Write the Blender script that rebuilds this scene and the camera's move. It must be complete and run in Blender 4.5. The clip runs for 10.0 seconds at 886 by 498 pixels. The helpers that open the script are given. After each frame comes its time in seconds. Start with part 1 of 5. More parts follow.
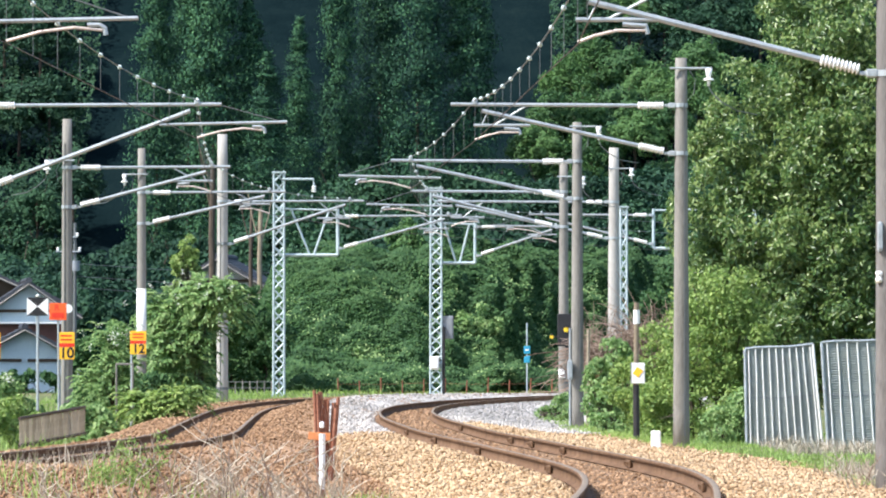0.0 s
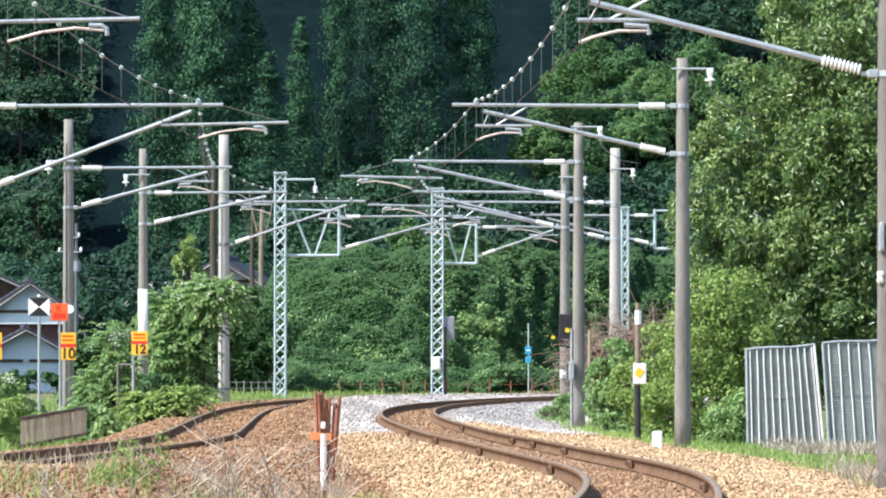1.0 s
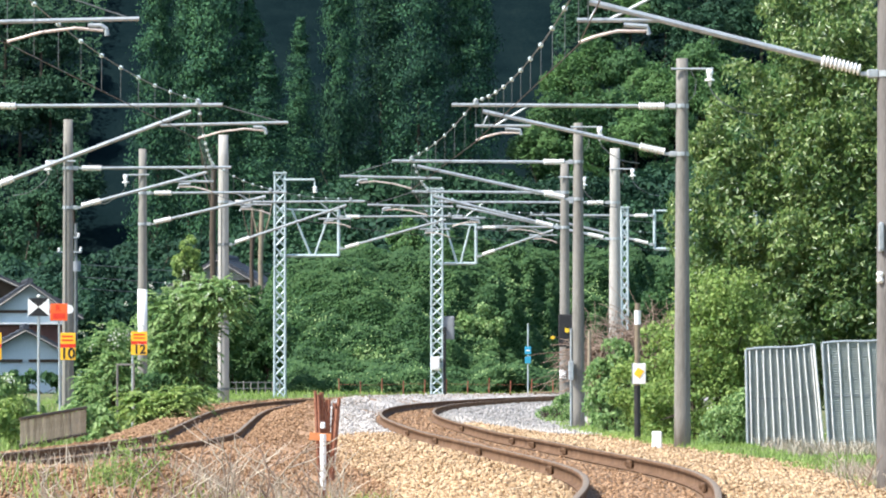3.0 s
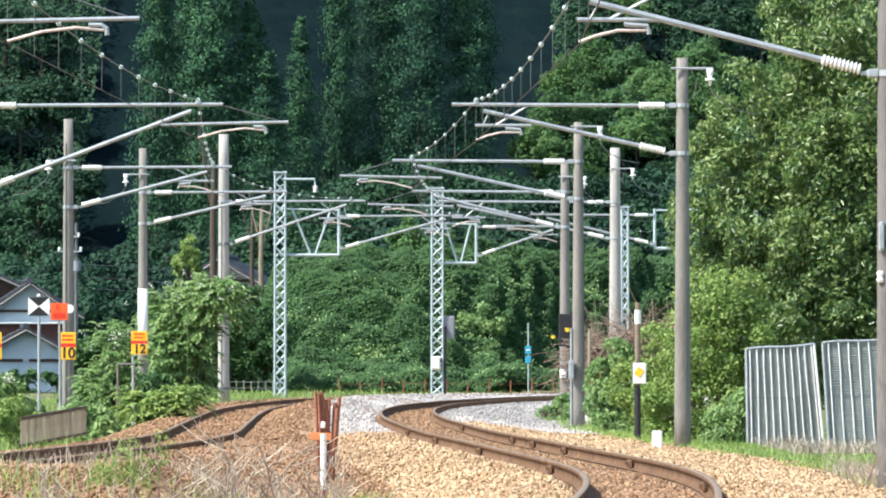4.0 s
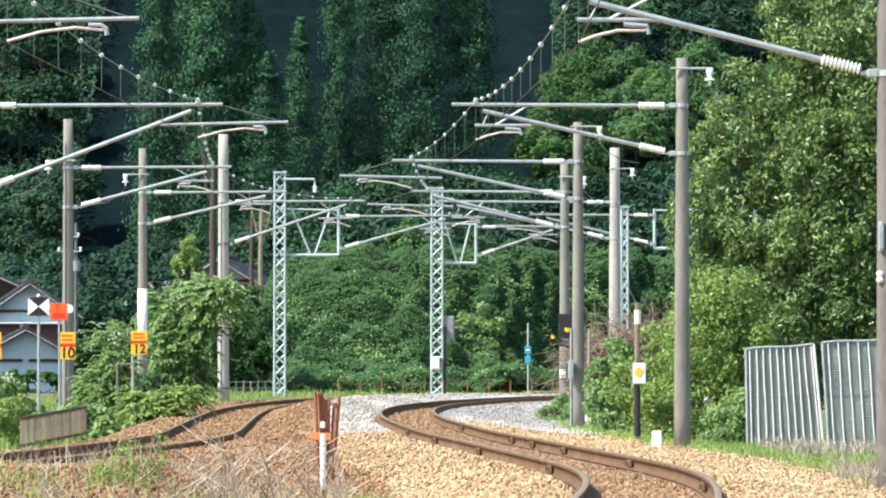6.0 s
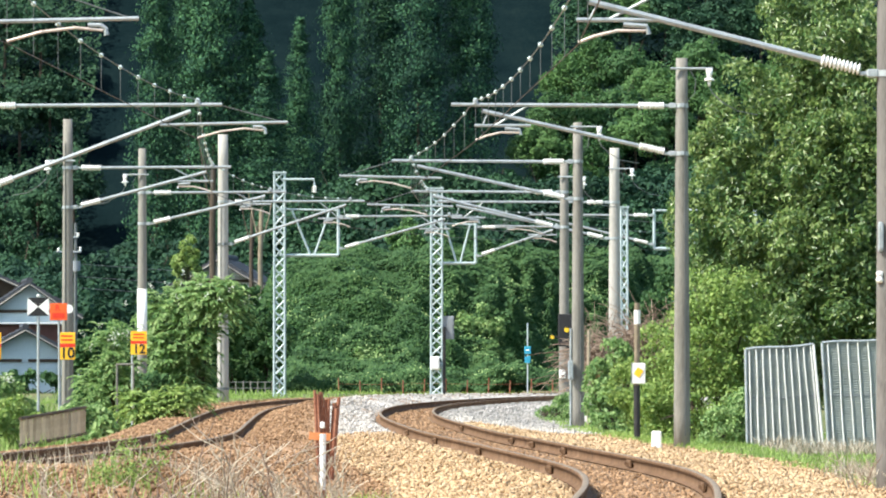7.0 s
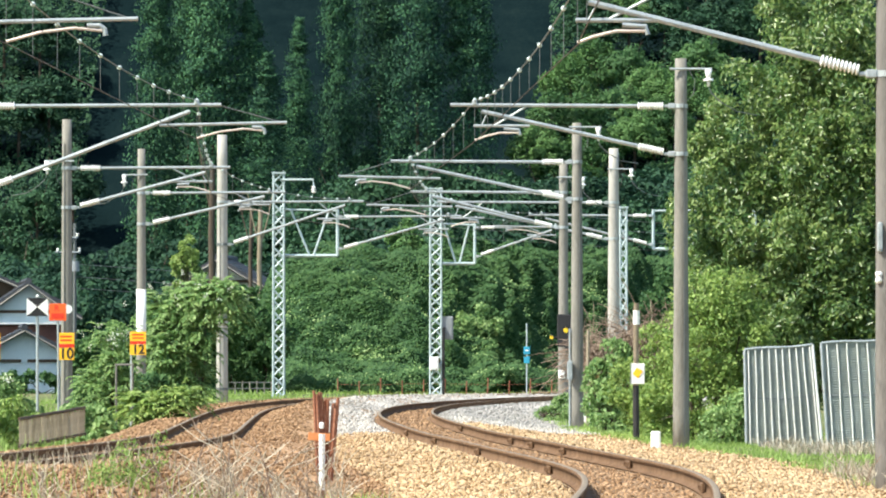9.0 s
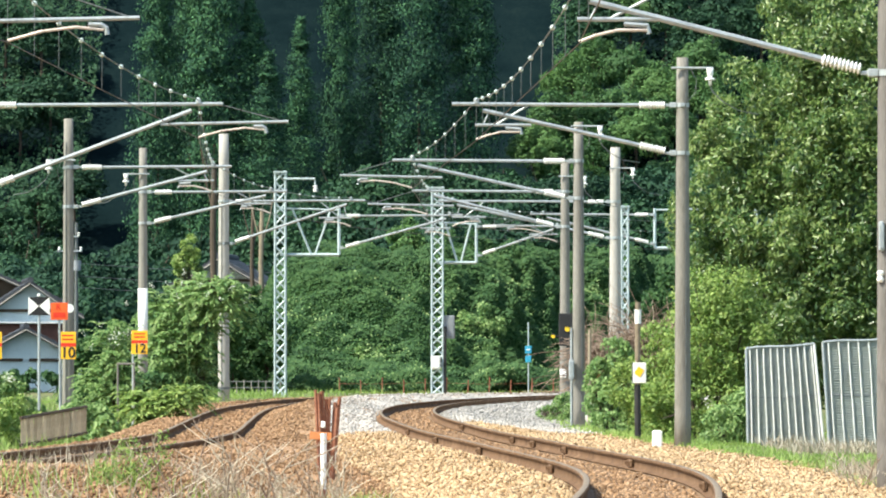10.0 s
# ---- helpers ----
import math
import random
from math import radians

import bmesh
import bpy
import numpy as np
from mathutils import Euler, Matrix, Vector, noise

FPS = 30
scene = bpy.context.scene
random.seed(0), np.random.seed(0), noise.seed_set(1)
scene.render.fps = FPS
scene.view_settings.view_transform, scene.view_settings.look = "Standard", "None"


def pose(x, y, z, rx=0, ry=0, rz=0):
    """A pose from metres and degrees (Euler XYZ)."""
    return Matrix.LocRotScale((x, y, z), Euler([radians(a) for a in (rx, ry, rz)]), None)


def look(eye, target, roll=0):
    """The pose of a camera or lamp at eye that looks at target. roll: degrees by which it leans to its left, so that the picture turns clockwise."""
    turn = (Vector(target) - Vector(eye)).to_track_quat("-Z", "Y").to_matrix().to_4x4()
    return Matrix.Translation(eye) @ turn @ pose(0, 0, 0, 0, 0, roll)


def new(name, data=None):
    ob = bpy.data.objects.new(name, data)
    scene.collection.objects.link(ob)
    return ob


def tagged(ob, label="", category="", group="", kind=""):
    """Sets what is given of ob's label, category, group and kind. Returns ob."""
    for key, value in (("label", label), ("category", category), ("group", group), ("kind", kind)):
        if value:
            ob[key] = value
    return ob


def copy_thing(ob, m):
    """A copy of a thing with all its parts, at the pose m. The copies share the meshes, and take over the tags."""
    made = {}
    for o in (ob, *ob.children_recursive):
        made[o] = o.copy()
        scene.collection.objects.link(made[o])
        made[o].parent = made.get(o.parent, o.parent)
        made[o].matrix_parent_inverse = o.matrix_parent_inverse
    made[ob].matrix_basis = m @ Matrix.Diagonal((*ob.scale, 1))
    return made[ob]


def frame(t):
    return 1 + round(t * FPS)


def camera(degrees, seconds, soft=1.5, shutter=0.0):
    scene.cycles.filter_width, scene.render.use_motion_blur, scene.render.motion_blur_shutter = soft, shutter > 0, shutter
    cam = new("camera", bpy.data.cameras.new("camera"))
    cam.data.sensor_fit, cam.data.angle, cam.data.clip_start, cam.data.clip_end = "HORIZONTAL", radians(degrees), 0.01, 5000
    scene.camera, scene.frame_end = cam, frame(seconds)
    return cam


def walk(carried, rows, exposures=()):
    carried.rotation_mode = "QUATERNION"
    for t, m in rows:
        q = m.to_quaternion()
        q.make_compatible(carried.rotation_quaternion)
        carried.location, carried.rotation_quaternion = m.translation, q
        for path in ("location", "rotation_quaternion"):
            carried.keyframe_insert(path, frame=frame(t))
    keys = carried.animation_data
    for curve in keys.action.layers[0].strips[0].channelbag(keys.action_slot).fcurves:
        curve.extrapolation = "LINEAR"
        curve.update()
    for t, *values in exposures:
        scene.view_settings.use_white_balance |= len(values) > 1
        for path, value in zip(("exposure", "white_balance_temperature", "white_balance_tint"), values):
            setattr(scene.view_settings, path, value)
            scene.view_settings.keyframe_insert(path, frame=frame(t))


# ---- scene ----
# A double-track railway curve seen from far off with a long lens. Y runs along the line of sight, z = 0 is the ground beside the tracks.
cam = camera(8.153, 10.0, soft=2.0)
EYE = (0.0, 0.0, 1.63)
TILT = 91.0365
# the tripod trembles by some thousandths of a degree: seconds, turn, lift
TREMBLE = [(0.0, -1.4, -0.3), (0.5, 1.2, -0.8), (1.0, 1.1, 0.5), (1.5, 0.7, -0.3), (2.0, 1.0, 0.7), (2.5, 0.2, 1.0),
           (4.0, 0.8, -0.2), (4.5, 0.0, 0.0), (5.0, 0.3, 0.0), (5.5, 0.5, -0.3), (7.0, -0.3, 0.1), (7.5, 0.3, -0.5),
           (8.0, -0.9, 0.5), (8.5, 0.0, -0.2), (9.0, -1.8, 0.7), (9.5, 0.1, -0.1), (10.0, 1.0, -0.9)]
walk(cam, [(t, pose(*EYE, TILT + b * 0.0052, 0, a * 0.0052)) for t, a, b in TREMBLE],
     exposures=[(0.0, 1.13, 6480, 12.5), (4.0, 1.13, 6620, 10.5), (7.0, 1.16, 6900, 6.5), (10.0, 1.18, 7100, 4.5)])

# ---- light ----
SUN_EL, SUN_AZ = 50.0, 246.0      # compass: 0 is +Y, clockwise
world = bpy.data.worlds.new("sky")
scene.world = world
world.use_nodes = True
wn = world.node_tree
sky = wn.nodes.new("ShaderNodeTexSky")
sky.sky_type = "NISHITA"
sky.sun_disc = False
sky.sun_elevation = radians(SUN_EL)
sky.sun_rotation = radians(SUN_AZ)
wn.nodes["Background"].inputs["Strength"].default_value = 0.15
wn.links.new(sky.outputs["Color"], wn.nodes["Background"].inputs["Color"])
sun_data = bpy.data.lights.new("sun", "SUN")
sun_data.energy = 4.0
sun_data.angle = radians(0.55)
sun_data.color = (1.0, 0.965, 0.90)
sun = new("sun", sun_data)
sx, sy = math.sin(radians(SUN_AZ)), math.cos(radians(SUN_AZ))
sun.matrix_world = look((sx * 60 * 0.64, sy * 60 * 0.64, 60 * 0.77), (0, 0, 0))


# ---- materials ----
def material(name, tones, scale=4.0, fine=30.0, rough=0.8, metal=0.0, bump=0.3, bump_scale=40.0, island=0.0, per_object=0.0,
             gloss=0.0, through_light=0.0, coords="Object", stretch=(1, 1, 1), spec=0.3):
    """Two scales of noise between the tones, with fine relief; island varies joined pieces, per_object varies whole pieces."""
    m = bpy.data.materials.new(name)
    m.use_nodes = True
    t = m.node_tree
    b = t.nodes["Principled BSDF"]
    tc = t.nodes.new("ShaderNodeTexCoord")
    mp = t.nodes.new("ShaderNodeMapping")
    mp.inputs["Scale"].default_value = stretch
    t.links.new(tc.outputs[coords], mp.inputs["Vector"])
    big, small = t.nodes.new("ShaderNodeTexNoise"), t.nodes.new("ShaderNodeTexNoise")
    for n, s in ((big, scale), (small, fine)):
        n.inputs["Scale"].default_value = s
        n.inputs["Detail"].default_value = 4.0
        t.links.new(mp.outputs["Vector"], n.inputs["Vector"])
    mix = t.nodes.new("ShaderNodeMath")
    mix.operation = "MULTIPLY_ADD"
    mix.inputs[1].default_value = 0.6
    t.links.new(big.outputs["Fac"], mix.inputs[0])
    half = t.nodes.new("ShaderNodeMath")
    half.operation = "MULTIPLY"
    half.inputs[1].default_value = 0.4
    t.links.new(small.outputs["Fac"], half.inputs[0])
    t.links.new(half.outputs[0], mix.inputs[2])
    value = mix.outputs[0]
    for amount, node, out in ((island, "ShaderNodeNewGeometry", "Random Per Island"), (per_object, "ShaderNodeObjectInfo", "Random")):
        if amount:
            g = t.nodes.new(node)
            k = t.nodes.new("ShaderNodeMath")
            k.operation = "MULTIPLY_ADD"
            k.inputs[1].default_value = amount
            k.inputs[2].default_value = -amount / 2
            t.links.new(g.outputs[out], k.inputs[0])
            add = t.nodes.new("ShaderNodeMath")
            t.links.new(value, add.inputs[0])
            t.links.new(k.outputs[0], add.inputs[1])
            value = add.outputs[0]
    ramp = t.nodes.new("ShaderNodeValToRGB")
    t.links.new(value, ramp.inputs["Fac"])
    e = ramp.color_ramp.elements
    while len(e) < len(tones):
        e.new(0.5)
    for i, c in enumerate(tones):
        e[i].position = 0.28 + 0.44 * i / max(1, len(tones) - 1)
        e[i].color = (*c, 1)
    t.links.new(ramp.outputs["Color"], b.inputs["Base Color"])
    b.inputs["Roughness"].default_value = rough
    b.inputs["Metallic"].default_value = metal
    b.inputs["Specular IOR Level"].default_value = spec
    if bump:
        bn = t.nodes.new("ShaderNodeTexNoise")
        bn.inputs["Scale"].default_value = bump_scale
        bn.inputs["Detail"].default_value = 3.0
        t.links.new(mp.outputs["Vector"], bn.inputs["Vector"])
        bp = t.nodes.new("ShaderNodeBump")
        bp.inputs["Strength"].default_value = bump
        bp.inputs["Distance"].default_value = 0.02
        t.links.new(bn.outputs["Fac"], bp.inputs["Height"])
        t.links.new(bp.outputs["Normal"], b.inputs["Normal"])
    if through_light:
        tr = t.nodes.new("ShaderNodeBsdfTranslucent")
        t.links.new(ramp.outputs["Color"], tr.inputs["Color"])
        ms = t.nodes.new("ShaderNodeMixShader")
        ms.inputs["Fac"].default_value = through_light
        out = t.nodes["Material Output"]
        t.links.new(b.outputs[0], ms.inputs[1])
        t.links.new(tr.outputs[0], ms.inputs[2])
        t.links.new(ms.outputs[0], out.inputs["Surface"])
    return m


CONCRETE = material("weathered_concrete", [(0.12, 0.114, 0.1), (0.2, 0.191, 0.17), (0.27, 0.258, 0.232)], 1.2, 14, 0.9, stretch=(3, 3, 0.5), per_object=0.15)
# the concrete tones about a quarter darker, for the nearest right pole
CONCRETE_DARK = material("darker_concrete", [(0.09, 0.083, 0.077), (0.15, 0.14, 0.13), (0.2, 0.188, 0.176)], 1.2, 14, 0.9, stretch=(3, 3, 0.5))
CONCRETE_PALE = material("pale_concrete", [(0.25, 0.242, 0.222), (0.35, 0.338, 0.312), (0.43, 0.416, 0.385)], 1.0, 14, 0.9, stretch=(3, 3, 0.5))
PALE_ALLOY = material("pale_alloy", [(0.46, 0.38, 0.34), (0.62, 0.55, 0.50)], 3, 25, 0.45, 0.2, 0.1)
# hill floor near-black: deep shade between the cedars is put into its colour
SHADED_FLOOR = material("shaded_forest_floor", [(0.0025, 0.007, 0.0085), (0.005, 0.012, 0.0135), (0.009, 0.018, 0.018)], 0.3, 3, 0.95, bump=0.8, bump_scale=3, spec=0.0)
GALVANISED = material("galvanised_steel", [(0.22, 0.25, 0.265), (0.35, 0.385, 0.4), (0.46, 0.495, 0.505)], 3, 25, 0.42, 0.35, 0.1)
LATTICE_PAINT = material("blue_grey_paint", [(0.26, 0.34, 0.37), (0.38, 0.46, 0.48), (0.46, 0.53, 0.55)], 3, 25, 0.55, 0.15, 0.1)
PORCELAIN = material("white_porcelain", [(0.72, 0.72, 0.70), (0.85, 0.85, 0.83)], 8, 40, 0.2, 0, 0, spec=0.6)
HANGER = material("pale_glazed_cover", [(0.36, 0.44, 0.43), (0.55, 0.62, 0.6)], 8, 40, 0.12, 0, 0, spec=0.7)
WHITE_PAINT = material("white_paint", [(0.66, 0.66, 0.64), (0.82, 0.82, 0.80)], 4, 30, 0.6)
COPPER = material("dull_copper_wire", [(0.05, 0.036, 0.032), (0.085, 0.066, 0.06)], 3, 20, 0.5, 0.5, 0)
STEEL_WIRE = material("dark_steel_wire", [(0.10, 0.11, 0.11), (0.20, 0.21, 0.21)], 3, 20, 0.5, 0.5, 0)
RUST = material("rusty_steel", [(0.12, 0.045, 0.028), (0.26, 0.108, 0.066), (0.38, 0.19, 0.125)], 3, 22, 0.85, 0.1, 0.3)
RAIL_SIDE = material("rusty_rail", [(0.06, 0.035, 0.022), (0.135, 0.08, 0.047), (0.22, 0.138, 0.087)], 2, 22, 0.8, 0.0, 0.2, spec=0.1)
RAIL_HEAD = material("worn_rail_head", [(0.15, 0.115, 0.08), (0.23, 0.185, 0.135)], 2, 22, 0.65, 0.0, 0.1)
SLEEPER_WOOD = material("weathered_sleeper", [(0.13, 0.083, 0.05), (0.225, 0.15, 0.095)], 3, 18, 0.9, per_object=0.3)
STONE_TAN = material("tan_ballast", [(0.22, 0.14, 0.072), (0.41, 0.284, 0.162), (0.56, 0.42, 0.265)], 0.6, 9, 0.95, bump=0.5, island=0.45)
STONE_WHITE = material("fresh_white_ballast", [(0.22, 0.208, 0.19), (0.40, 0.376, 0.345), (0.57, 0.535, 0.495)], 0.35, 9, 0.95, bump=0.5, island=0.28)
STONE_GREY = material("grey_fresh_ballast", [(0.18, 0.175, 0.165), (0.3, 0.29, 0.275), (0.42, 0.405, 0.385)], 0.35, 9, 0.95, bump=0.5, island=0.32)
STONE_BROWN = material("rust_stained_ballast", [(0.145, 0.08, 0.04), (0.265, 0.156, 0.084), (0.38, 0.245, 0.145)], 0.6, 9, 0.95, bump=0.5, island=0.5)
SOIL = material("soil_and_grass", [(0.05, 0.075, 0.02), (0.10, 0.12, 0.04), (0.20, 0.16, 0.09)], 0.15, 3, 0.95, bump=0.6, bump_scale=8)
BANK_FLOOR = material("leafy_earth", [(0.02, 0.052, 0.02), (0.038, 0.085, 0.03), (0.06, 0.115, 0.042)], 0.8, 9, 0.95, bump=0.8, bump_scale=6, spec=0.0)
LEAF_BIG = material("glossy_tree_leaf", [(0.052, 0.118, 0.034), (0.12, 0.215, 0.058), (0.25, 0.335, 0.11)], 0.5, 6, 0.32, bump=0, island=0.6, through_light=0.38, spec=0.5)
LEAF_VINE = material("vine_leaf", [(0.026, 0.078, 0.028), (0.05, 0.124, 0.041), (0.09, 0.178, 0.056)], 0.35, 4, 0.7, bump=0, island=0.34, through_light=0.35)
LEAF_SHRUB = material("shrub_leaf", [(0.10, 0.205, 0.066), (0.19, 0.32, 0.105), (0.32, 0.45, 0.18)], 0.6, 6, 0.5, bump=0, island=0.6, through_light=0.42)
LEAF_YOUNG = material("yellow_green_leaf", [(0.11, 0.2, 0.045), (0.2, 0.31, 0.075), (0.32, 0.42, 0.125)], 0.6, 6, 0.5, bump=0, island=0.6, through_light=0.4)
LEAF_CEDAR = material("cedar_foliage", [(0.009, 0.04, 0.026), (0.024, 0.088, 0.045), (0.062, 0.16, 0.066)], 0.12, 1.2, 0.85, bump=0, island=0.5, per_object=0.15, through_light=0.12)
LEAF_WOOD = material("broadleaf_foliage", [(0.012, 0.046, 0.028), (0.021, 0.068, 0.034), (0.036, 0.098, 0.042)], 0.12, 1.5, 0.8, bump=0, island=0.32, per_object=0.35, through_light=0.2)
LEAF_LIGHT = material("light_green_foliage", [(0.03, 0.09, 0.031), (0.058, 0.142, 0.043), (0.1, 0.205, 0.058)], 0.12, 1.5, 0.65, bump=0, island=0.5, per_object=0.3, through_light=0.25)
GRASS = material("grass_blade", [(0.14, 0.24, 0.045), (0.23, 0.36, 0.08), (0.36, 0.48, 0.15)], 0.5, 5, 0.6, bump=0, island=0.5, through_light=0.3)
FLOWER = material("pale_flower", [(0.55, 0.58, 0.48), (0.75, 0.76, 0.68)], 3, 20, 0.6, bump=0, through_light=0.3)
DRY = material("dry_stem", [(0.22, 0.18, 0.13), (0.36, 0.31, 0.235), (0.5, 0.45, 0.36)], 0.8, 7, 0.8, bump=0, island=0.6, through_light=0.1)
RUSTY_LEAF = material("russet_leaf", [(0.14, 0.10, 0.045), (0.25, 0.19, 0.075), (0.34, 0.29, 0.11)], 0.6, 6, 0.6, bump=0, island=0.6, through_light=0.3)
DRY_DARK = material("brown_dead_vine", [(0.13, 0.088, 0.066), (0.23, 0.165, 0.125), (0.34, 0.26, 0.2)], 0.8, 7, 0.85, bump=0, island=0.6)
BARK = material("bark", [(0.05, 0.038, 0.028), (0.11, 0.085, 0.065)], 2, 18, 0.9, bump=0.5, stretch=(3, 3, 0.6))
ROOF = material("dark_roof_tile", [(0.026, 0.029, 0.036), (0.05, 0.054, 0.064), (0.08, 0.084, 0.095)], 1.5, 12, 0.45, bump=0.2)
PLASTER = material("white_plaster", [(0.5, 0.5, 0.47), (0.64, 0.64, 0.6)], 1.5, 10, 0.85)
WOOD_DARK = material("dark_timber", [(0.05, 0.035, 0.025), (0.11, 0.08, 0.055)], 2, 14, 0.85)
WOOD_GREY = material("grey_weathered_board", [(0.19, 0.155, 0.11), (0.34, 0.285, 0.21)], 2, 14, 0.9, per_object=0.4)
SHEET = material("grey_sheet_metal", [(0.27, 0.305, 0.29), (0.39, 0.425, 0.405)], 1.2, 12, 0.55, 0.2, 0.1)
HOUSE_BLUE = material("pale_blue_plaster", [(0.46, 0.56, 0.58), (0.6, 0.69, 0.7)], 1.5, 10, 0.85)
SIDING = material("red_brown_siding", [(0.09, 0.04, 0.032), (0.17, 0.08, 0.06)], 2, 14, 0.8)
ORANGE = material("orange_red_paint", [(0.75, 0.09, 0.02), (0.88, 0.14, 0.035)], 4, 20, 0.55)
FADED_ORANGE = material("faded_orange_paint", [(0.50, 0.17, 0.06), (0.66, 0.27, 0.11)], 4, 20, 0.8)
YELLOW = material("yellow_paint", [(0.80, 0.42, 0.02), (0.90, 0.52, 0.04)], 4, 20, 0.55)
RED = material("red_paint", [(0.60, 0.03, 0.015), (0.72, 0.05, 0.02)], 4, 20, 0.55)
BLACK = material("black_paint", [(0.012, 0.012, 0.013), (0.03, 0.03, 0.032)], 4, 20, 0.6)
BLUE = material("blue_paint", [(0.02, 0.26, 0.42), (0.04, 0.36, 0.52)], 4, 20, 0.55)
GREY_BOX = material("grey_box_paint", [(0.18, 0.20, 0.22), (0.25, 0.27, 0.29)], 4, 20, 0.6)
GLASS_LAMP = material("amber_lens", [(0.75, 0.50, 0.03), (0.85, 0.60, 0.06)], 4, 20, 0.25, bump=0)


# ---- mesh helpers ----
def part(name, bm, mat, parent=None, label=""):
    """Links a bmesh as one mesh object under a thing or a part."""
    me = bpy.data.meshes.new(name)
    bm.to_mesh(me)
    bm.free()
    me.materials.append(mat)
    ob = new(name, me)
    if parent is not None:
        ob.parent = parent
    if label:
        tagged(ob, label)
    return ob


def thing(name, x, y, z, label, category, group="", kind="", rz=0.0):
    ob = new(name)
    ob.empty_display_size = 0.2
    ob.matrix_basis = pose(x, y, z, 0, 0, rz)
    return tagged(ob, label, category, group, kind)


def smooth(ob):
    for p in ob.data.polygons:
        p.use_smooth = True
    return ob


def tube(bm, points, r, n=8, r2=None):
    """A round bar through the points, tapered from r to r2."""
    pts = [Vector(p) for p in points]
    rings = []
    for i, p in enumerate(pts):
        way = (pts[min(i + 1, len(pts) - 1)] - pts[max(i - 1, 0)]).normalized()
        side = way.cross(Vector((0, 0, 1)) if abs(way.z) < 0.9 else Vector((1, 0, 0))).normalized()
        up = side.cross(way)
        k = r if r2 is None else r + (r2 - r) * i / (len(pts) - 1)
        rings.append([bm.verts.new(p + side * (k * math.cos(a)) + up * (k * math.sin(a))) for a in (2 * math.pi * j / n for j in range(n))])
    for a, b in zip(rings, rings[1:]):
        for j in range(n):
            bm.faces.new((a[j], a[(j + 1) % n], b[(j + 1) % n], b[j]))
    bm.faces.new(rings[0][::-1])
    bm.faces.new(rings[-1])
    return bm


def block(bm, cx, cy, cz, wx, wy, wz, bevel=0.0, turn=None):
    made = bmesh.ops.create_cube(bm, size=1.0)["verts"]
    m = Matrix.Translation((cx, cy, cz)) @ (turn or Matrix()) @ Matrix.Diagonal((wx, wy, wz, 1))
    bmesh.ops.transform(bm, matrix=m, verts=made)
    if bevel:
        edges = list({e for v in made for e in v.link_edges})
        bmesh.ops.bevel(bm, geom=edges, offset=bevel, segments=1, affect="EDGES")
    return bm


def B():
    return bmesh.new()


def from_arrays(name, verts, faces, mat, smooth_faces=False):
    me = bpy.data.meshes.new(name)
    n, k = faces.shape
    me.vertices.add(len(verts))
    me.vertices.foreach_set("co", np.ascontiguousarray(verts, dtype=np.float32).ravel())
    me.loops.add(n * k)
    me.loops.foreach_set("vertex_index", np.ascontiguousarray(faces, dtype=np.int32).ravel())
    me.polygons.add(n)
    me.polygons.foreach_set("loop_start", np.arange(0, n * k, k, dtype=np.int32))
    me.polygons.foreach_set("loop_total", np.full(n, k, dtype=np.int32))
    if smooth_faces:
        me.polygons.foreach_set("use_smooth", np.ones(n, dtype=bool))
    me.update(calc_edges=True)
    me.materials.append(mat)
    return me


rng = np.random.default_rng(7)


def unit(v):
    return v / np.maximum(np.linalg.norm(v, axis=1, keepdims=True), 1e-9)


def leaf_mesh(name, centres, normals, size, mat, slim=0.5, droop=0.35, jitter=0.7, along=None):
    """Leaves as folded kites with two faces each: random turn about the given normals."""
    n = len(centres)
    nrm = unit(normals + rng.normal(0, jitter, (n, 3)))
    axis = unit(np.cross(nrm, rng.normal(0, 1, (n, 3))) + np.array([0, 0, -droop]))
    if along is not None:
        axis = along
    side = unit(np.cross(nrm, axis))
    s = (size * rng.uniform(0.6, 1.35, n))[:, None]
    lift = nrm * s * 0.16
    a = centres - axis * s * 0.5
    b = centres + side * s * slim * 0.5 + lift
    c = centres + axis * s * 0.5
    d = centres - side * s * slim * 0.5 + lift
    v = np.stack([a, b, c, d], 1).reshape(-1, 3)
    i = np.arange(n)[:, None] * 4
    f = np.concatenate([np.hstack([i, i + 1, i + 2]), np.hstack([i, i + 2, i + 3])], 0)
    return from_arrays(name, v, f, mat)


def wobble(p, scale, seed):
    """Smooth noise for arrays of points, about -1 to 1."""
    r = np.random.default_rng(seed)
    out = np.zeros(len(p))
    for k in range(5):
        w = r.normal(0, 1, 3) * scale * (1 + 0.6 * k)
        out += np.sin(p @ w + r.uniform(0, 6.28)) / (1 + 0.5 * k)
    return out / 2.2


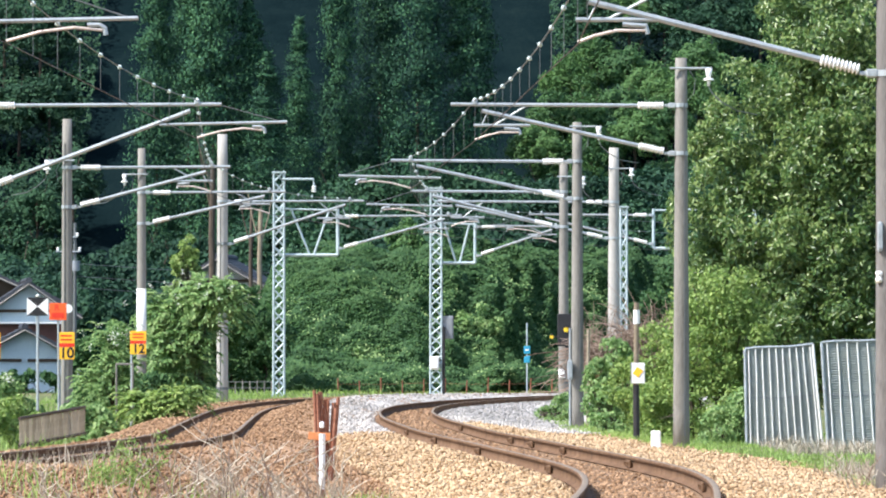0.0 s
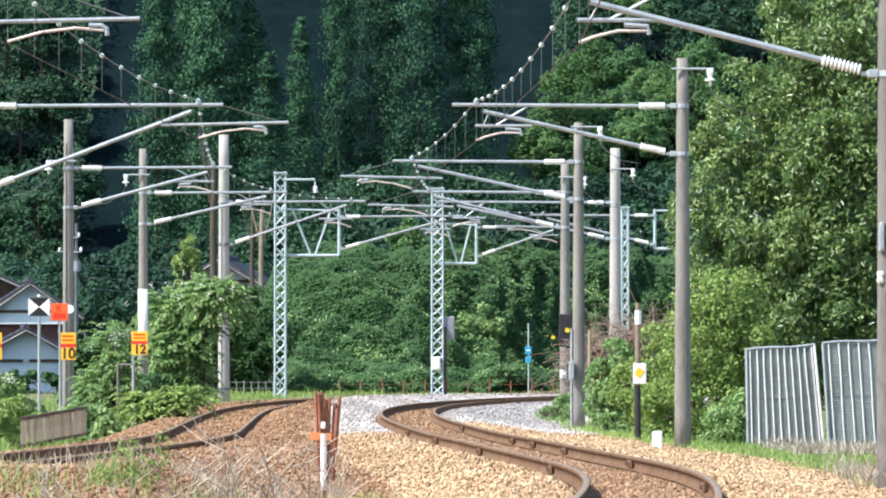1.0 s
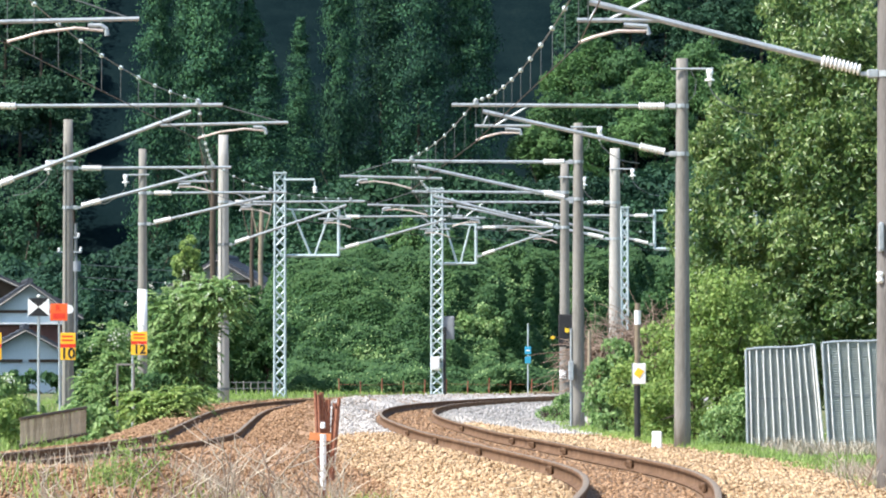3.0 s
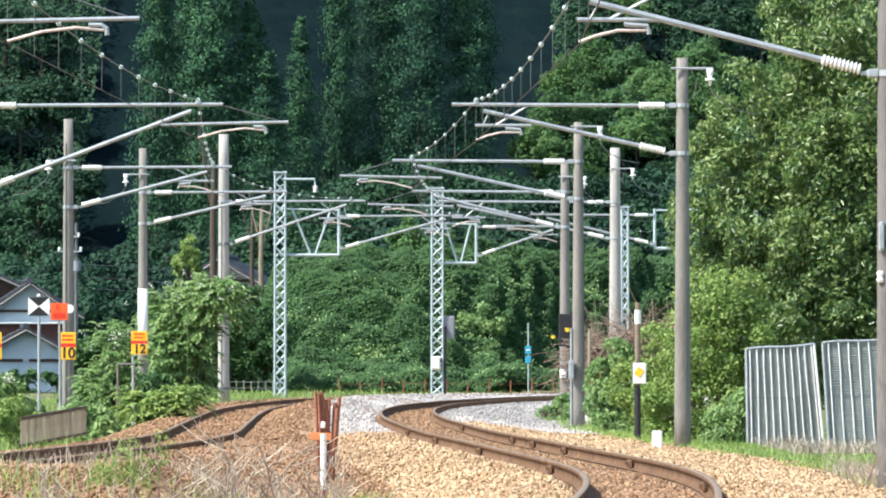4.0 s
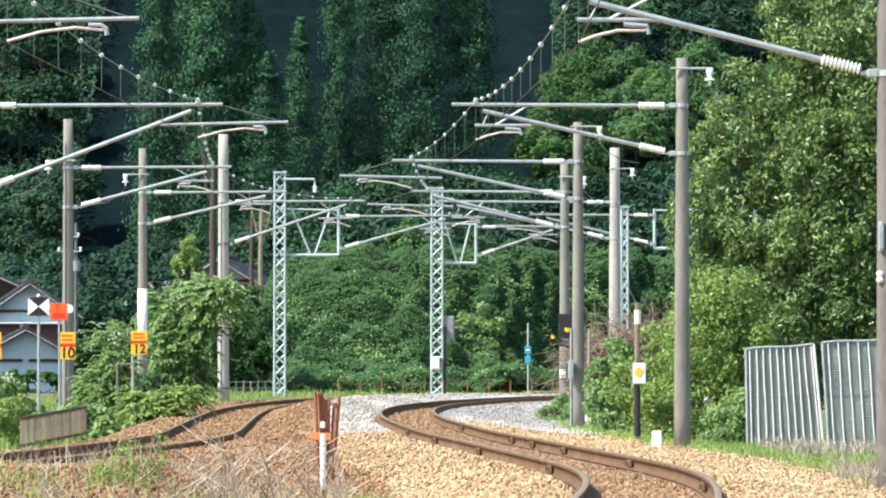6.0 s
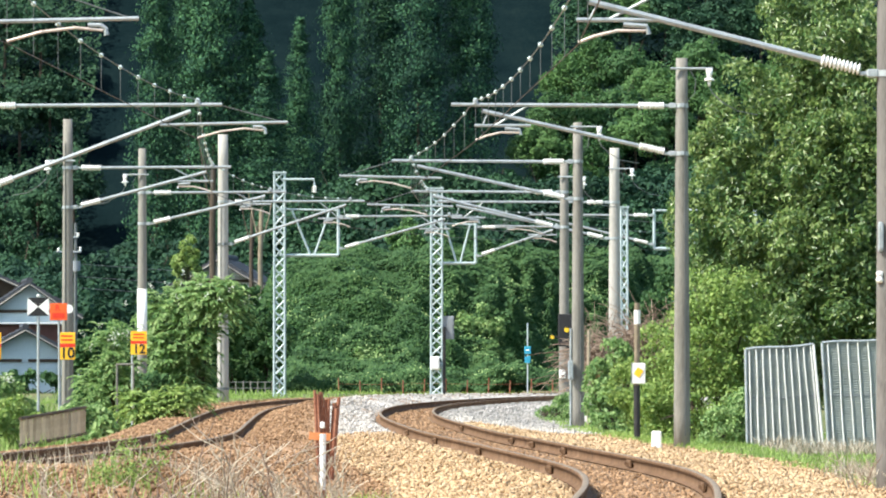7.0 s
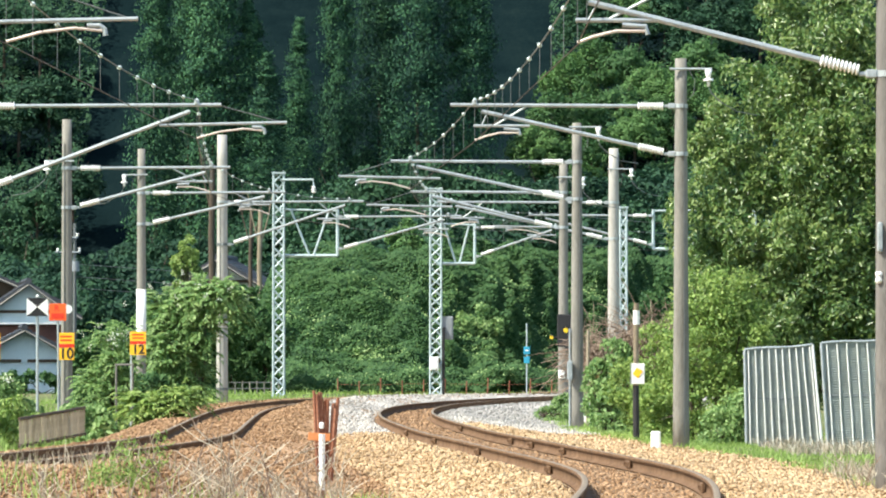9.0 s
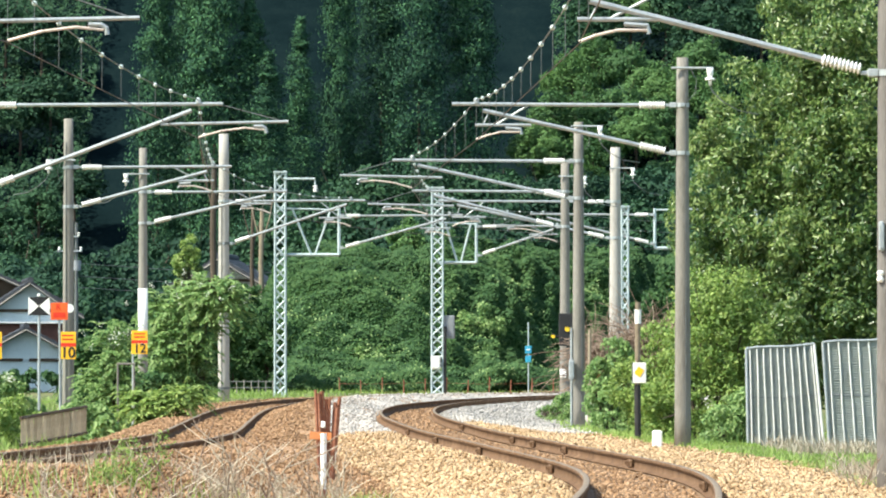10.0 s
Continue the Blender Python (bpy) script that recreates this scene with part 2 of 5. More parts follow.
# ---- lines of the two tracks: distance along the view, sideways place ----
def spline(ys, xs):
    """A smooth line through the places: cubic between them, then lightly evened."""
    ys, xs = np.array(ys, float), np.array(xs, float)
    fine = np.arange(ys[0], ys[-1], 1.0)
    m = np.gradient(xs, ys)
    k = np.clip(np.searchsorted(ys, fine, "right") - 1, 0, len(ys) - 2)
    h = ys[k + 1] - ys[k]
    u = (fine - ys[k]) / h
    v = (2 * u ** 3 - 3 * u ** 2 + 1) * xs[k] + (u ** 3 - 2 * u ** 2 + u) * h * m[k] + (3 * u ** 2 - 2 * u ** 3) * xs[k + 1] + (u ** 3 - u ** 2) * h * m[k + 1]
    for _ in range(2):
        p = np.pad(v, 3, mode="reflect", reflect_type="odd")
        v = np.convolve(p, np.ones(7) / 7, "valid")
    return lambda y: np.interp(y, fine, v)


RIGHT = spline([-60, -20, 0, 25, 40, 49, 54, 58, 61.4, 67, 73, 80.5, 86, 92.4, 105.6, 122, 134, 144, 154, 162, 170, 178, 186, 197, 210, 225, 245, 270, 300],
               [6.0, 3.6, 2.7, 1.5, 1.25, 1.60, 1.82, 1.91, 1.93, 1.76, 1.46, 1.05, 0.79, 0.40, -0.12, -0.62, -0.78, -0.74, -0.50, -0.10, 0.5, 1.3, 2.3, 4.2, 6.9, 10.6, 16.4, 25.5, 38.0])
LEFT = spline([-60, 0, 30, 50, 62, 70, 77, 82, 87, 93, 102, 114, 126, 141, 152, 165, 178, 188, 198, 210, 225, 245, 270, 300],
              [-34, -17.5, -10.6, -7.2, -5.6, -4.85, -4.35, -4.02, -3.80, -3.70, -3.86, -4.10, -4.33, -4.52, -4.48, -4.2, -3.55, -2.4, -0.6, 2.9, 7.0, 13.0, 22.0, 34.5])
BED = 0.40


def bed_height(x, y):
    """Ballast over both tracks: flat tops, sloped outer shoulders, a mild hollow between, heaps of loose stone."""
    ro, lo = x - RIGHT(y), x - LEFT(y)
    off = np.minimum(np.abs(ro), np.abs(lo))
    drop = np.where(ro > 0, np.interp(ro, [0, 1.3, 2.6, 4.6, 5.6], [0, 0, 0.2, 0.27, 0.9]), np.maximum(0, off - 1.3) / 6.5 + np.maximum(0, -lo - 1.7) * 0.5)
    heap = 0.39 * np.exp(-((ro + 1.95) / 0.75) ** 2 - ((y - 156) / np.where(y > 156, 62, 25)) ** 2)
    mound = np.interp(x, [-5.2, -4.6, -4.06, -3.4, -2.77, -2.3, -1.8, -1.2], [0.0, 0.22, 0.32, 0.42, 0.60, 0.46, 0.25, 0.0])
    heap = heap + mound * np.exp(-((y - 57) / 6.0) ** 2) * np.clip((lo - 0.8) / 0.5, 0, 1)
    full = 0.05 * np.clip((off - 0.66) / 0.1, 0, 1)
    full = full + 0.3 * np.clip((-lo - 1.2) / 1.0, 0, 1) * np.clip((y - 130) / 30, 0, 1)
    full = full + 0.05 * np.clip((1.6 - np.abs(lo)) / 0.3, 0, 1)
    return np.clip(BED - 0.02 + full - drop + heap, -0.6, 1.3)


def grass_edge(y):
    """How far right of the track the ballast shoulder gives way to grass."""
    return np.interp(y, [64, 71, 78, 90, 102, 110, 120, 146], [3.4, 3.45, 3.7, 4.45, 4.2, 3.8, 3.5, 3.3])


def bank_foot(x):
    return np.interp(x, [-20, 2, 7, 13, 22, 60], [223, 224, 232, 252, 276, 340]) + 1.2 * np.sin(np.asarray(x) * 0.5)


def ground_height(x, y):
    x, y = np.asarray(x, float), np.asarray(y, float)
    z = np.zeros_like(x)
    between = (x > LEFT(y)) & (x < RIGHT(y))
    z = np.where(between, 0.06, z)
    z = z + np.where(x > RIGHT(y) + 1.5, 0.12, 0)
    # the rise beyond the outer track
    z = z + 0.5 * np.clip((LEFT(y) - x - 1.9) / 1.2, 0, 1) * np.clip((y - 135) / 30, 0, 1) * np.clip((216 - y) / 12, 0, 1)
    # the bank across the far curve
    foot = bank_foot(x)
    bank = np.clip((y - foot) / 9.0, 0, 1)
    span = np.clip((x + 8.5) / 2.5, 0, 1)
    z = z + 0.4 * np.clip((y - 200) / 20, 0, 1) + span * 4.6 * bank * bank * (3 - 2 * bank)
    # the wooded hill
    z = z + 0.02 * np.clip(y - 270, 0, 240) + 0.5 * np.clip(y - 556, 0, 400)
    z = z + 0.3 * np.sin(x * 0.13 + y * 0.05) * np.clip((np.hypot(x, y - 120) - 150) / 100, 0, 1)
    return z


def axis_steps(stops):
    out = []
    for a, b, step in stops:
        out.extend(np.arange(a, b, step))
    return np.array(out)


def build_ground():
    xs = axis_steps([(-1500, -200, 100), (-200, -30, 10), (-30, 30, 0.6), (30, 200, 10), (200, 1501, 100)])
    ys = axis_steps([(-600, -40, 40), (-40, 40, 8), (40, 260, 2.0), (260, 620, 10), (620, 1000, 20), (1000, 2601, 200)])
    gx, gy = np.meshgrid(xs, ys)
    gz = ground_height(gx.ravel(), gy.ravel())
    v = np.stack([gx.ravel(), gy.ravel(), gz], 1)
    w = len(xs)
    i = (np.arange(len(ys) - 1)[:, None] * w + np.arange(w - 1)[None, :]).ravel()[:, None]
    me = from_arrays("ground", v, np.hstack([i, i + 1, i + w + 1, i + w]), SOIL, True)
    # beyond the bank the ground takes the colour with painted forest shade
    me.materials.append(SHADED_FLOOR)
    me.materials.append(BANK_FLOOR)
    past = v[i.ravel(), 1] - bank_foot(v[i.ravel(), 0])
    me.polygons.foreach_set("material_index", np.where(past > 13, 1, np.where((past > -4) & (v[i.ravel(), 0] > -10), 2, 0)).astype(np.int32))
    tagged(new("ground", me), "uneven earth ground with grass rising to a wooded hill", "ground", kind="structure")


build_ground()


# ---- tracks ----
def build_bed(name, line, offs, reach, split, mats, label):
    """offs: places across; reach: the first of them may be another line's edge; split: where fresh stone begins along the line."""
    ys = np.arange(-40, 290, 1.0)
    offs = np.array(offs)
    gx = line(ys)[:, None] + offs[None, :]
    if reach is not None:
        gx = np.where(offs[None, :] > 2.0, np.maximum(gx, line(ys)[:, None] + 1.6 + (reach(ys)[:, None] - line(ys)[:, None] - 1.6) * ((offs[None, :] - 2.0) / (offs.max() - 2.0))), gx)
    if line is RIGHT:
        gx = np.where(offs[None, :] < -1.2, line(ys)[:, None] - 1.3 + (SEAM(ys)[:, None] - 0.02 - line(ys)[:, None] + 1.3) * ((offs[None, :] + 1.3) / (offs.min() + 1.3)), gx)
    gy = np.repeat(ys[:, None], len(offs), 1)
    z = bed_height(gx, gy) + 0.025 * np.sin(gx * 9.1 + gy * 3.7) * np.sin(gy * 2.3) * (np.abs(offs[None, :]) > 0.8)
    z = np.maximum(z - 0.02, -0.3)
    v = np.stack([gx, gy, z], 2).reshape(-1, 3)
    w = len(offs)
    i = (np.arange(len(ys) - 1)[:, None] * w + np.arange(w - 1)[None, :]).ravel()[:, None]
    me = from_arrays(name, v, np.hstack([i, i + 1, i + w + 1, i + w]), mats[0], True)
    for m in mats[1:]:
        me.materials.append(m)
    col, row = i.ravel() % w, i.ravel() // w
    idx = np.where((row > split + 40) & ((offs[col] < 0) | (row > split + 57)), 2, 0)
    idx = np.where((np.abs(offs[col] + offs[col + 1]) / 2 < 0.75), 1, idx)
    me.polygons.foreach_set("material_index", idx.astype(np.int32))
    return tagged(new(name, me), label, "ballast bed", kind="structure")


def build_rail(name, line, side, parent):
    """One rail: foot, web and head swept along the line."""
    prof = [(-0.064, 0.0), (-0.064, 0.012), (-0.012, 0.03), (-0.009, 0.105), (-0.033, 0.118), (-0.033, 0.148), (-0.026, 0.153),
            (0.026, 0.153), (0.033, 0.148), (0.033, 0.118), (0.009, 0.105), (0.012, 0.03), (0.064, 0.012), (0.064, 0.0)]
    ys = np.arange(-40, 280, 1.0)
    slope = np.gradient(line(ys), ys)
    nx, ny = 1 / np.hypot(1, slope), -slope / np.hypot(1, slope)
    off = side * 0.5665
    rows = []
    for px, pz in prof:
        rows.append(np.stack([line(ys) + nx * (off + px), ys + ny * (off + px), np.full(len(ys), BED + pz)], 1))
    v = np.stack(rows, 1).reshape(-1, 3)
    k = len(prof)
    f = []
    a = np.arange(len(ys) - 1) * k
    for j in range(k):
        j2 = (j + 1) % k
        f.append(np.stack([a + j, a + j2, a + k + j2, a + k + j], 1))
    order = np.stack(f, 1).reshape(-1, 4)
    me = from_arrays(name, v, order, RAIL_SIDE)
    me.materials.append(RAIL_HEAD)
    idx = np.tile((np.arange(k) == 6).astype(np.int32), len(ys) - 1)
    me.polygons.foreach_set("material_index", idx)
    ob = new(name, me)
    ob.parent = parent
    return ob


def build_track(name, line, label):
    t = thing(name, 0, 0, 0, label, "railway track", kind="structure")
    for s in (-1, 1):
        build_rail("rail", line, s, t)
    bm = block(B(), 0, 0, 0, 2.1, 0.22, 0.14, 0.015)
    me = None
    for k in range(285):
        y = 42 + k * 0.62
        slope = float(line(y + 0.5) - line(y - 0.5))
        if me is None:
            ob = part("sleeper", bm, SLEEPER_WOOD, t)
            me = ob.data
        else:
            ob = new("sleeper", me)
            ob.parent = t
        ob.matrix_basis = pose(float(line(y)), y, BED - 0.078, 0, 0, -math.degrees(math.atan(slope)))
    return t


TRACK_R = build_track("railway_track_1", RIGHT, "rusty steel rails on weathered sleepers in a sweeping curve")
TRACK_L = build_track("railway_track_2", LEFT, "rusty steel rails on weathered sleepers bending away")
SEAM = lambda y: RIGHT(y) - np.interp(y, [40, 90, 110, 150, 200], [2.5, 2.2, 1.7, 2.0, 1.9])
build_bed("ballast_bed_1", RIGHT, [-2.0, -1.9, -1.7, -1.3, -0.78, -0.64, 0.0, 0.64, 0.78, 1.4, 1.9, 2.4, 3.0, 3.6, 4.2, 4.8, 5.6], None, 104, (STONE_TAN, STONE_BROWN, STONE_WHITE), "tan crushed-stone ballast, fresh and whitish in the far curve")
build_bed("ballast_bed_2", LEFT, [-2.8, -2.2, -1.8, -1.4, -0.78, -0.64, 0.0, 0.64, 0.78, 1.4, 2.0, 2.5, 3.0, 3.5], SEAM, 500, (STONE_BROWN, STONE_BROWN, STONE_BROWN), "rust-stained brown ballast under the track")


def stones_mesh(name, centres, size, mat, seed):
    """Angular crushed stones: skewed eight-faced lumps."""
    r = np.random.default_rng(seed)
    n = len(centres)
    base = np.array([[1, 0, 0], [0, 1, 0], [-1, 0, 0], [0, -1, 0], [0, 0, 1], [0, 0, -1]], float)
    q = unit(r.normal(0, 1, (n, 3)))
    p = unit(np.cross(q, r.normal(0, 1, (n, 3))))
    m = np.stack([q, p, np.cross(q, p)], 1)
    s = size[:, None] * 0.5
    v = base[None] * (s * r.uniform(0.6, 1.25, (n, 3)))[:, None, :] + r.normal(0, 0.13, (n, 6, 3)) * size[:, None, None]
    v = np.einsum("nij,njk->nik", v, m) * np.array([1, 1, 0.8]) + centres[:, None, :]
    tri = np.array([[0, 1, 4], [1, 2, 4], [2, 3, 4], [3, 0, 4], [1, 0, 5], [2, 1, 5], [3, 2, 5], [0, 3, 5]])
    f = (np.arange(n)[:, None, None] * 6 + tri[None]).reshape(-1, 3)
    return from_arrays(name, v.reshape(-1, 3), f, mat)


def build_stones():
    n = 135000
    y = 44 + (205 - 44) * rng.uniform(0, 1, n) ** 1.5
    x = rng.uniform(-0.082, 0.082, n) * y
    right = x > SEAM(y)
    ro, lo = x - RIGHT(y), x - LEFT(y)
    z = bed_height(x, y)
    keep = np.where(right, ro < grass_edge(y) + 0.12 + 0.25 * np.sin(y * 1.7), lo > -2.1) & (z > -0.05)
    core = np.minimum(np.abs(ro), np.abs(lo)) < 0.5
    near_rail = np.minimum(np.abs(np.abs(ro) - 0.5665), np.abs(np.abs(lo) - 0.5665) + 0.03) < 0.11
    keep &= ~near_rail
    size = rng.uniform(0.032, 0.062, n) * np.where(y > 110, 1.25, 1.0)
    p = np.stack([x, y, z + size * 0.22 - np.where(core, 0.004, 0.0)], 1)
    edge = y + 3.0 * wobble(p, 0.8, 9)
    white = right & (edge > np.where(ro > 0, 122, 105)) & ~core
    grey = white & (ro > 0) & (edge > 131)
    brown = ~right | core
    for name, mask, mat, label in (("ballast_stones", keep & white & ~grey, STONE_WHITE, "fresh whitish crushed stones on the bed"),
                                   ("ballast_stones", keep & grey, STONE_GREY, "fresh grey crushed stones inside the curve"),
                                   ("ballast_stones", keep & brown & ~white, STONE_BROWN, "rust-brown crushed stones on the bed"),
                                   ("ballast_stones", keep & ~white & ~brown, STONE_TAN, "tan crushed stones on the shoulder")):
        tagged(new(name, stones_mesh(name, p[mask], size[mask], mat, 3)), label, "ballast", kind="stuff")


build_stones()


def rail_joint(line, side, y):
    """Fishplates bolted over a joint of the rail."""
    x = float(line(y)) + side * 0.5665
    bm = B()
    for e in (-1, 1):
        block(bm, e * 0.045, 0, 0.07, 0.03, 0.55, 0.085, 0.008)
        for k in (-0.2, -0.07, 0.07, 0.2):
            block(bm, e * 0.068, k, 0.07, 0.025, 0.035, 0.035)
    ob = part("rail_joint", bm, RAIL_SIDE, TRACK_R if line is RIGHT else TRACK_L)
    ob.matrix_basis = pose(x, y, BED, 0, 0, -math.degrees(math.atan(float(line(y + 0.5) - line(y - 0.5)))))


for s_, ys_ in ((-1, (66.8, 80.3, 91.0, 101.5)), (1, (57.5, 70.5, 80.8, 87.0, 91.2, 108.0))):
    for y_ in ys_:
        rail_joint(RIGHT, s_, y_)


# ---- catenary poles ----
def sheds(bm, a, b, n=10, r=0.068, core=0.034):
    """A ribbed insulator from a to b."""
    a, b = Vector(a), Vector(b)
    pts, radii = [], []
    for i in range(n):
        for f, k in ((0.05, core), (0.35, r), (0.65, r * 0.9), (0.95, core)):
            pts.append(a + (b - a) * ((i + f) / n))
            radii.append(k)
    way = (b - a).normalized()
    side = way.cross(Vector((0, 1, 0))).normalized()
    up = side.cross(way)
    rings = [[bm.verts.new(p + side * (k * math.cos(t)) + up * (k * math.sin(t))) for t in (2 * math.pi * j / 10 for j in range(10))] for p, k in zip(pts, radii)]
    for p, q in zip(rings, rings[1:]):
        for j in range(10):
            bm.faces.new((p[j], p[(j + 1) % 10], q[(j + 1) % 10], q[j]))
    bm.faces.new(rings[0][::-1])
    bm.faces.new(rings[-1])
    return bm


def cantilever(t, way, start, up, low, wire, contact, outer, shift=0.0):
    """Hinged bracket on a pole t. way: +1 or -1 along x; start: the pole's face; up, low: heights of its arms; wire: x of the wires; contact: the wire's height;
    outer: the steady arm comes back from the far end."""
    x0 = start * way + shift
    for z, tilt in ((up, 0.0), (low, 1.0)):
        bm = B()
        block(bm, x0 + way * 0.03, 0, z, 0.12, 0.16, 0.09, 0.01)
        block(bm, x0 + way * 0.12, 0, z, 0.10, 0.05, 0.05, 0.01)
        part("hinge", bm, GALVANISED, t)
    tip = wire + way * 0.42
    lx, lz = wire - way * 0.12, up - 0.09
    # upper arm
    smooth(part("insulator", sheds(B(), (x0 + way * 0.17, 0, up), (x0 + way * 0.62, 0, up)), PORCELAIN, t, "white ribbed porcelain insulator"))
    part("upper_arm", tube(B(), [(x0 + way * 0.62, 0, up), (tip, 0, up + 0.02)], 0.032), GALVANISED, t)
    # lower arm
    d = Vector((lx - x0, 0, lz - low)).normalized()
    p = Vector((x0, 0, low))
    smooth(part("insulator", sheds(B(), p + d * 0.17, p + d * 0.62), PORCELAIN, t, "white ribbed porcelain insulator"))
    part("lower_arm", tube(B(), [p + d * 0.62, (lx, 0, lz)], 0.036), GALVANISED, t)
    # registration tube, brace and steady arm
    rz = contact + 0.27
    if outer:
        a, b = wire - way * 0.65, wire + way * 1.55
        part("registration_tube", tube(B(), [(a, 0, rz - 0.03), (b, 0, rz + 0.02)], 0.026), GALVANISED, t)
        part("stay_wire", tube(B(), [(tip, 0, up), (b - way * 0.12, 0, rz + 0.03)], 0.009, 5), STEEL_WIRE, t)
        hx = wire + way * 1.1
        part("hook", tube(B(), [(hx - way * 0.15, 0, rz - 0.06), (hx, 0, rz - 0.06), (hx + way * 0.06, 0, rz - 0.1), (hx + way * 0.07, 0, rz - 0.18)], 0.03), GALVANISED, t)
        s = [(hx + way * 0.03, 0, rz - 0.12), (hx - way * 0.3, 0, rz - 0.09), (hx - way * 0.7, 0, rz - 0.14), (wire, 0, contact + 0.02)]
        part("steady_arm", tube(B(), s, 0.02, 6), PALE_ALLOY, t, "curved steady arm of dull alloy")
    else:
        a, b = wire - way * 0.95, wire + way * 0.02
        part("registration_tube", tube(B(), [(a, 0, rz), (b, 0, rz)], 0.026), GALVANISED, t)
        part("brace", tube(B(), [(wire - way * 0.95, 0, up + 0.03), (wire - way * 0.33, 0, rz)], 0.02, 6), GALVANISED, t)
        part("brace", tube(B(), [(wire - way * 0.2, 0, up - 0.15), (wire - way * 0.12, 0, rz)], 0.014, 6), GALVANISED, t)
        hx = wire - way * 0.78
        part("hook", tube(B(), [(hx + way * 0.28, 0, rz - 0.05), (hx + way * 0.02, 0, rz - 0.07), (hx, 0, rz - 0.16)], 0.03), GALVANISED, t)
        s = [(hx, 0, rz - 0.12), (hx + way * 0.35, 0, rz - 0.12), (hx + way * 0.6, 0, rz - 0.18), (wire, 0, contact + 0.02)]
        part("steady_arm", tube(B(), s, 0.02, 6), PALE_ALLOY, t, "curved steady arm of dull alloy")
    part("wire_clamp", block(B(), wire, 0, up + 0.06, 0.09, 0.09, 0.1, 0.02), GALVANISED, t)


def concrete_pole(x, y, top, base, r1, r2, mat, label, bands=(), lean=0.0):
    t = thing("catenary_pole", x, y, base, label, "railway pole", "catenary poles")
    bm = B()
    steps = 10
    h = top - base
    pts = [(lean * i / steps, 0, h * i / steps) for i in range(steps + 1)]
    tube(bm, pts, r1, 20, r2)
    smooth(part("shaft", bm, mat, t))
    for z in bands:
        k = (z - base) / h
        bm = B()
        r = r1 + (r2 - r1) * k + 0.012
        tube(bm, [(lean * k, 0, z - base - 0.035), (lean * k, 0, z - base + 0.035)], r, 16)
        block(bm, lean * k, -r - 0.02, z - base, 0.06, 0.08, 0.06)
        part("band", bm, GALVANISED, t)
    return t


WEATHERED = "weathered grey concrete pole carrying a hinged overhead-line bracket"
# the wires' sideways places and heights at each support: y, x, messenger z, contact z
SUPPORT_R, SUPPORT_L = [], []


def pole_with_arm(x, y, top, base, r1, r2, way, up, low, wire, contact, outer, mat=None, label=WEATHERED):
    t = concrete_pole(x, y, top, base, r1, r2, mat or CONCRETE, label, (up, low))
    cantilever(t, way, r2 + 0.03, up - base, low - base, wire - x, contact - base, outer)
    (SUPPORT_R if way < 0 else SUPPORT_L).append((y, wire, up + 0.1, contact))
    return t


SUPPORT_R.append((30.0, 1.75, 6.1, 5.4))
P1 = pole_with_arm(4.955, 69.0, 7.2, -0.1, 0.15, 0.125, -1, 5.720, 4.829, 1.505, 5.155, False, CONCRETE_DARK)
P2 = pole_with_arm(4.115, 107.0, 6.854, 0.05, 0.145, 0.10, -1, 6.036, 5.210, 0.564, 5.424, False)
P3 = pole_with_arm(2.911, 134.0, 6.783, 0.05, 0.145, 0.10, -1, 5.942, 5.138, -0.682, 5.345, True)
P4 = pole_with_arm(3.108, 159.0, 6.718, 0.05, 0.145, 0.105, -1, 5.966, 5.070, -0.390, 5.359, True)
P5 = pole_with_arm(4.919, 178.0, 7.747, 0.2, 0.19, 0.14, -1, 6.193, 5.158, 0.259, 5.481, False, CONCRETE_PALE, "pale concrete pole with an overhead-line bracket above dry bushes")
SUPPORT_L.append((30.0, -9.0, 6.1, 5.4))
pole_with_arm(-7.857, 73.0, 7.2, -0.1, 0.15, 0.11, 1, 6.010, 5.147, -5.123, 5.373, True)
pole_with_arm(-8.113, 107.0, 7.2, 0.0, 0.15, 0.11, 1, 6.036, 4.568, -4.222, 5.463, True)
L1 = pole_with_arm(-8.451, 140.0, 7.090, 0.05, 0.138, 0.105, 1, 5.995, 5.105, -5.193, 5.423, False)
L2 = pole_with_arm(-7.787, 161.0, 7.148, 0.05, 0.135, 0.10, 1, 6.006, 5.201, -4.479, 5.435, False)
L3 = pole_with_arm(-6.436, 182.0, 8.281, 0.3, 0.17, 0.145, 1, 6.312, 5.071, -2.713, 5.551, False, CONCRETE_PALE, "pale concrete pole rising from shrubs beside the track")


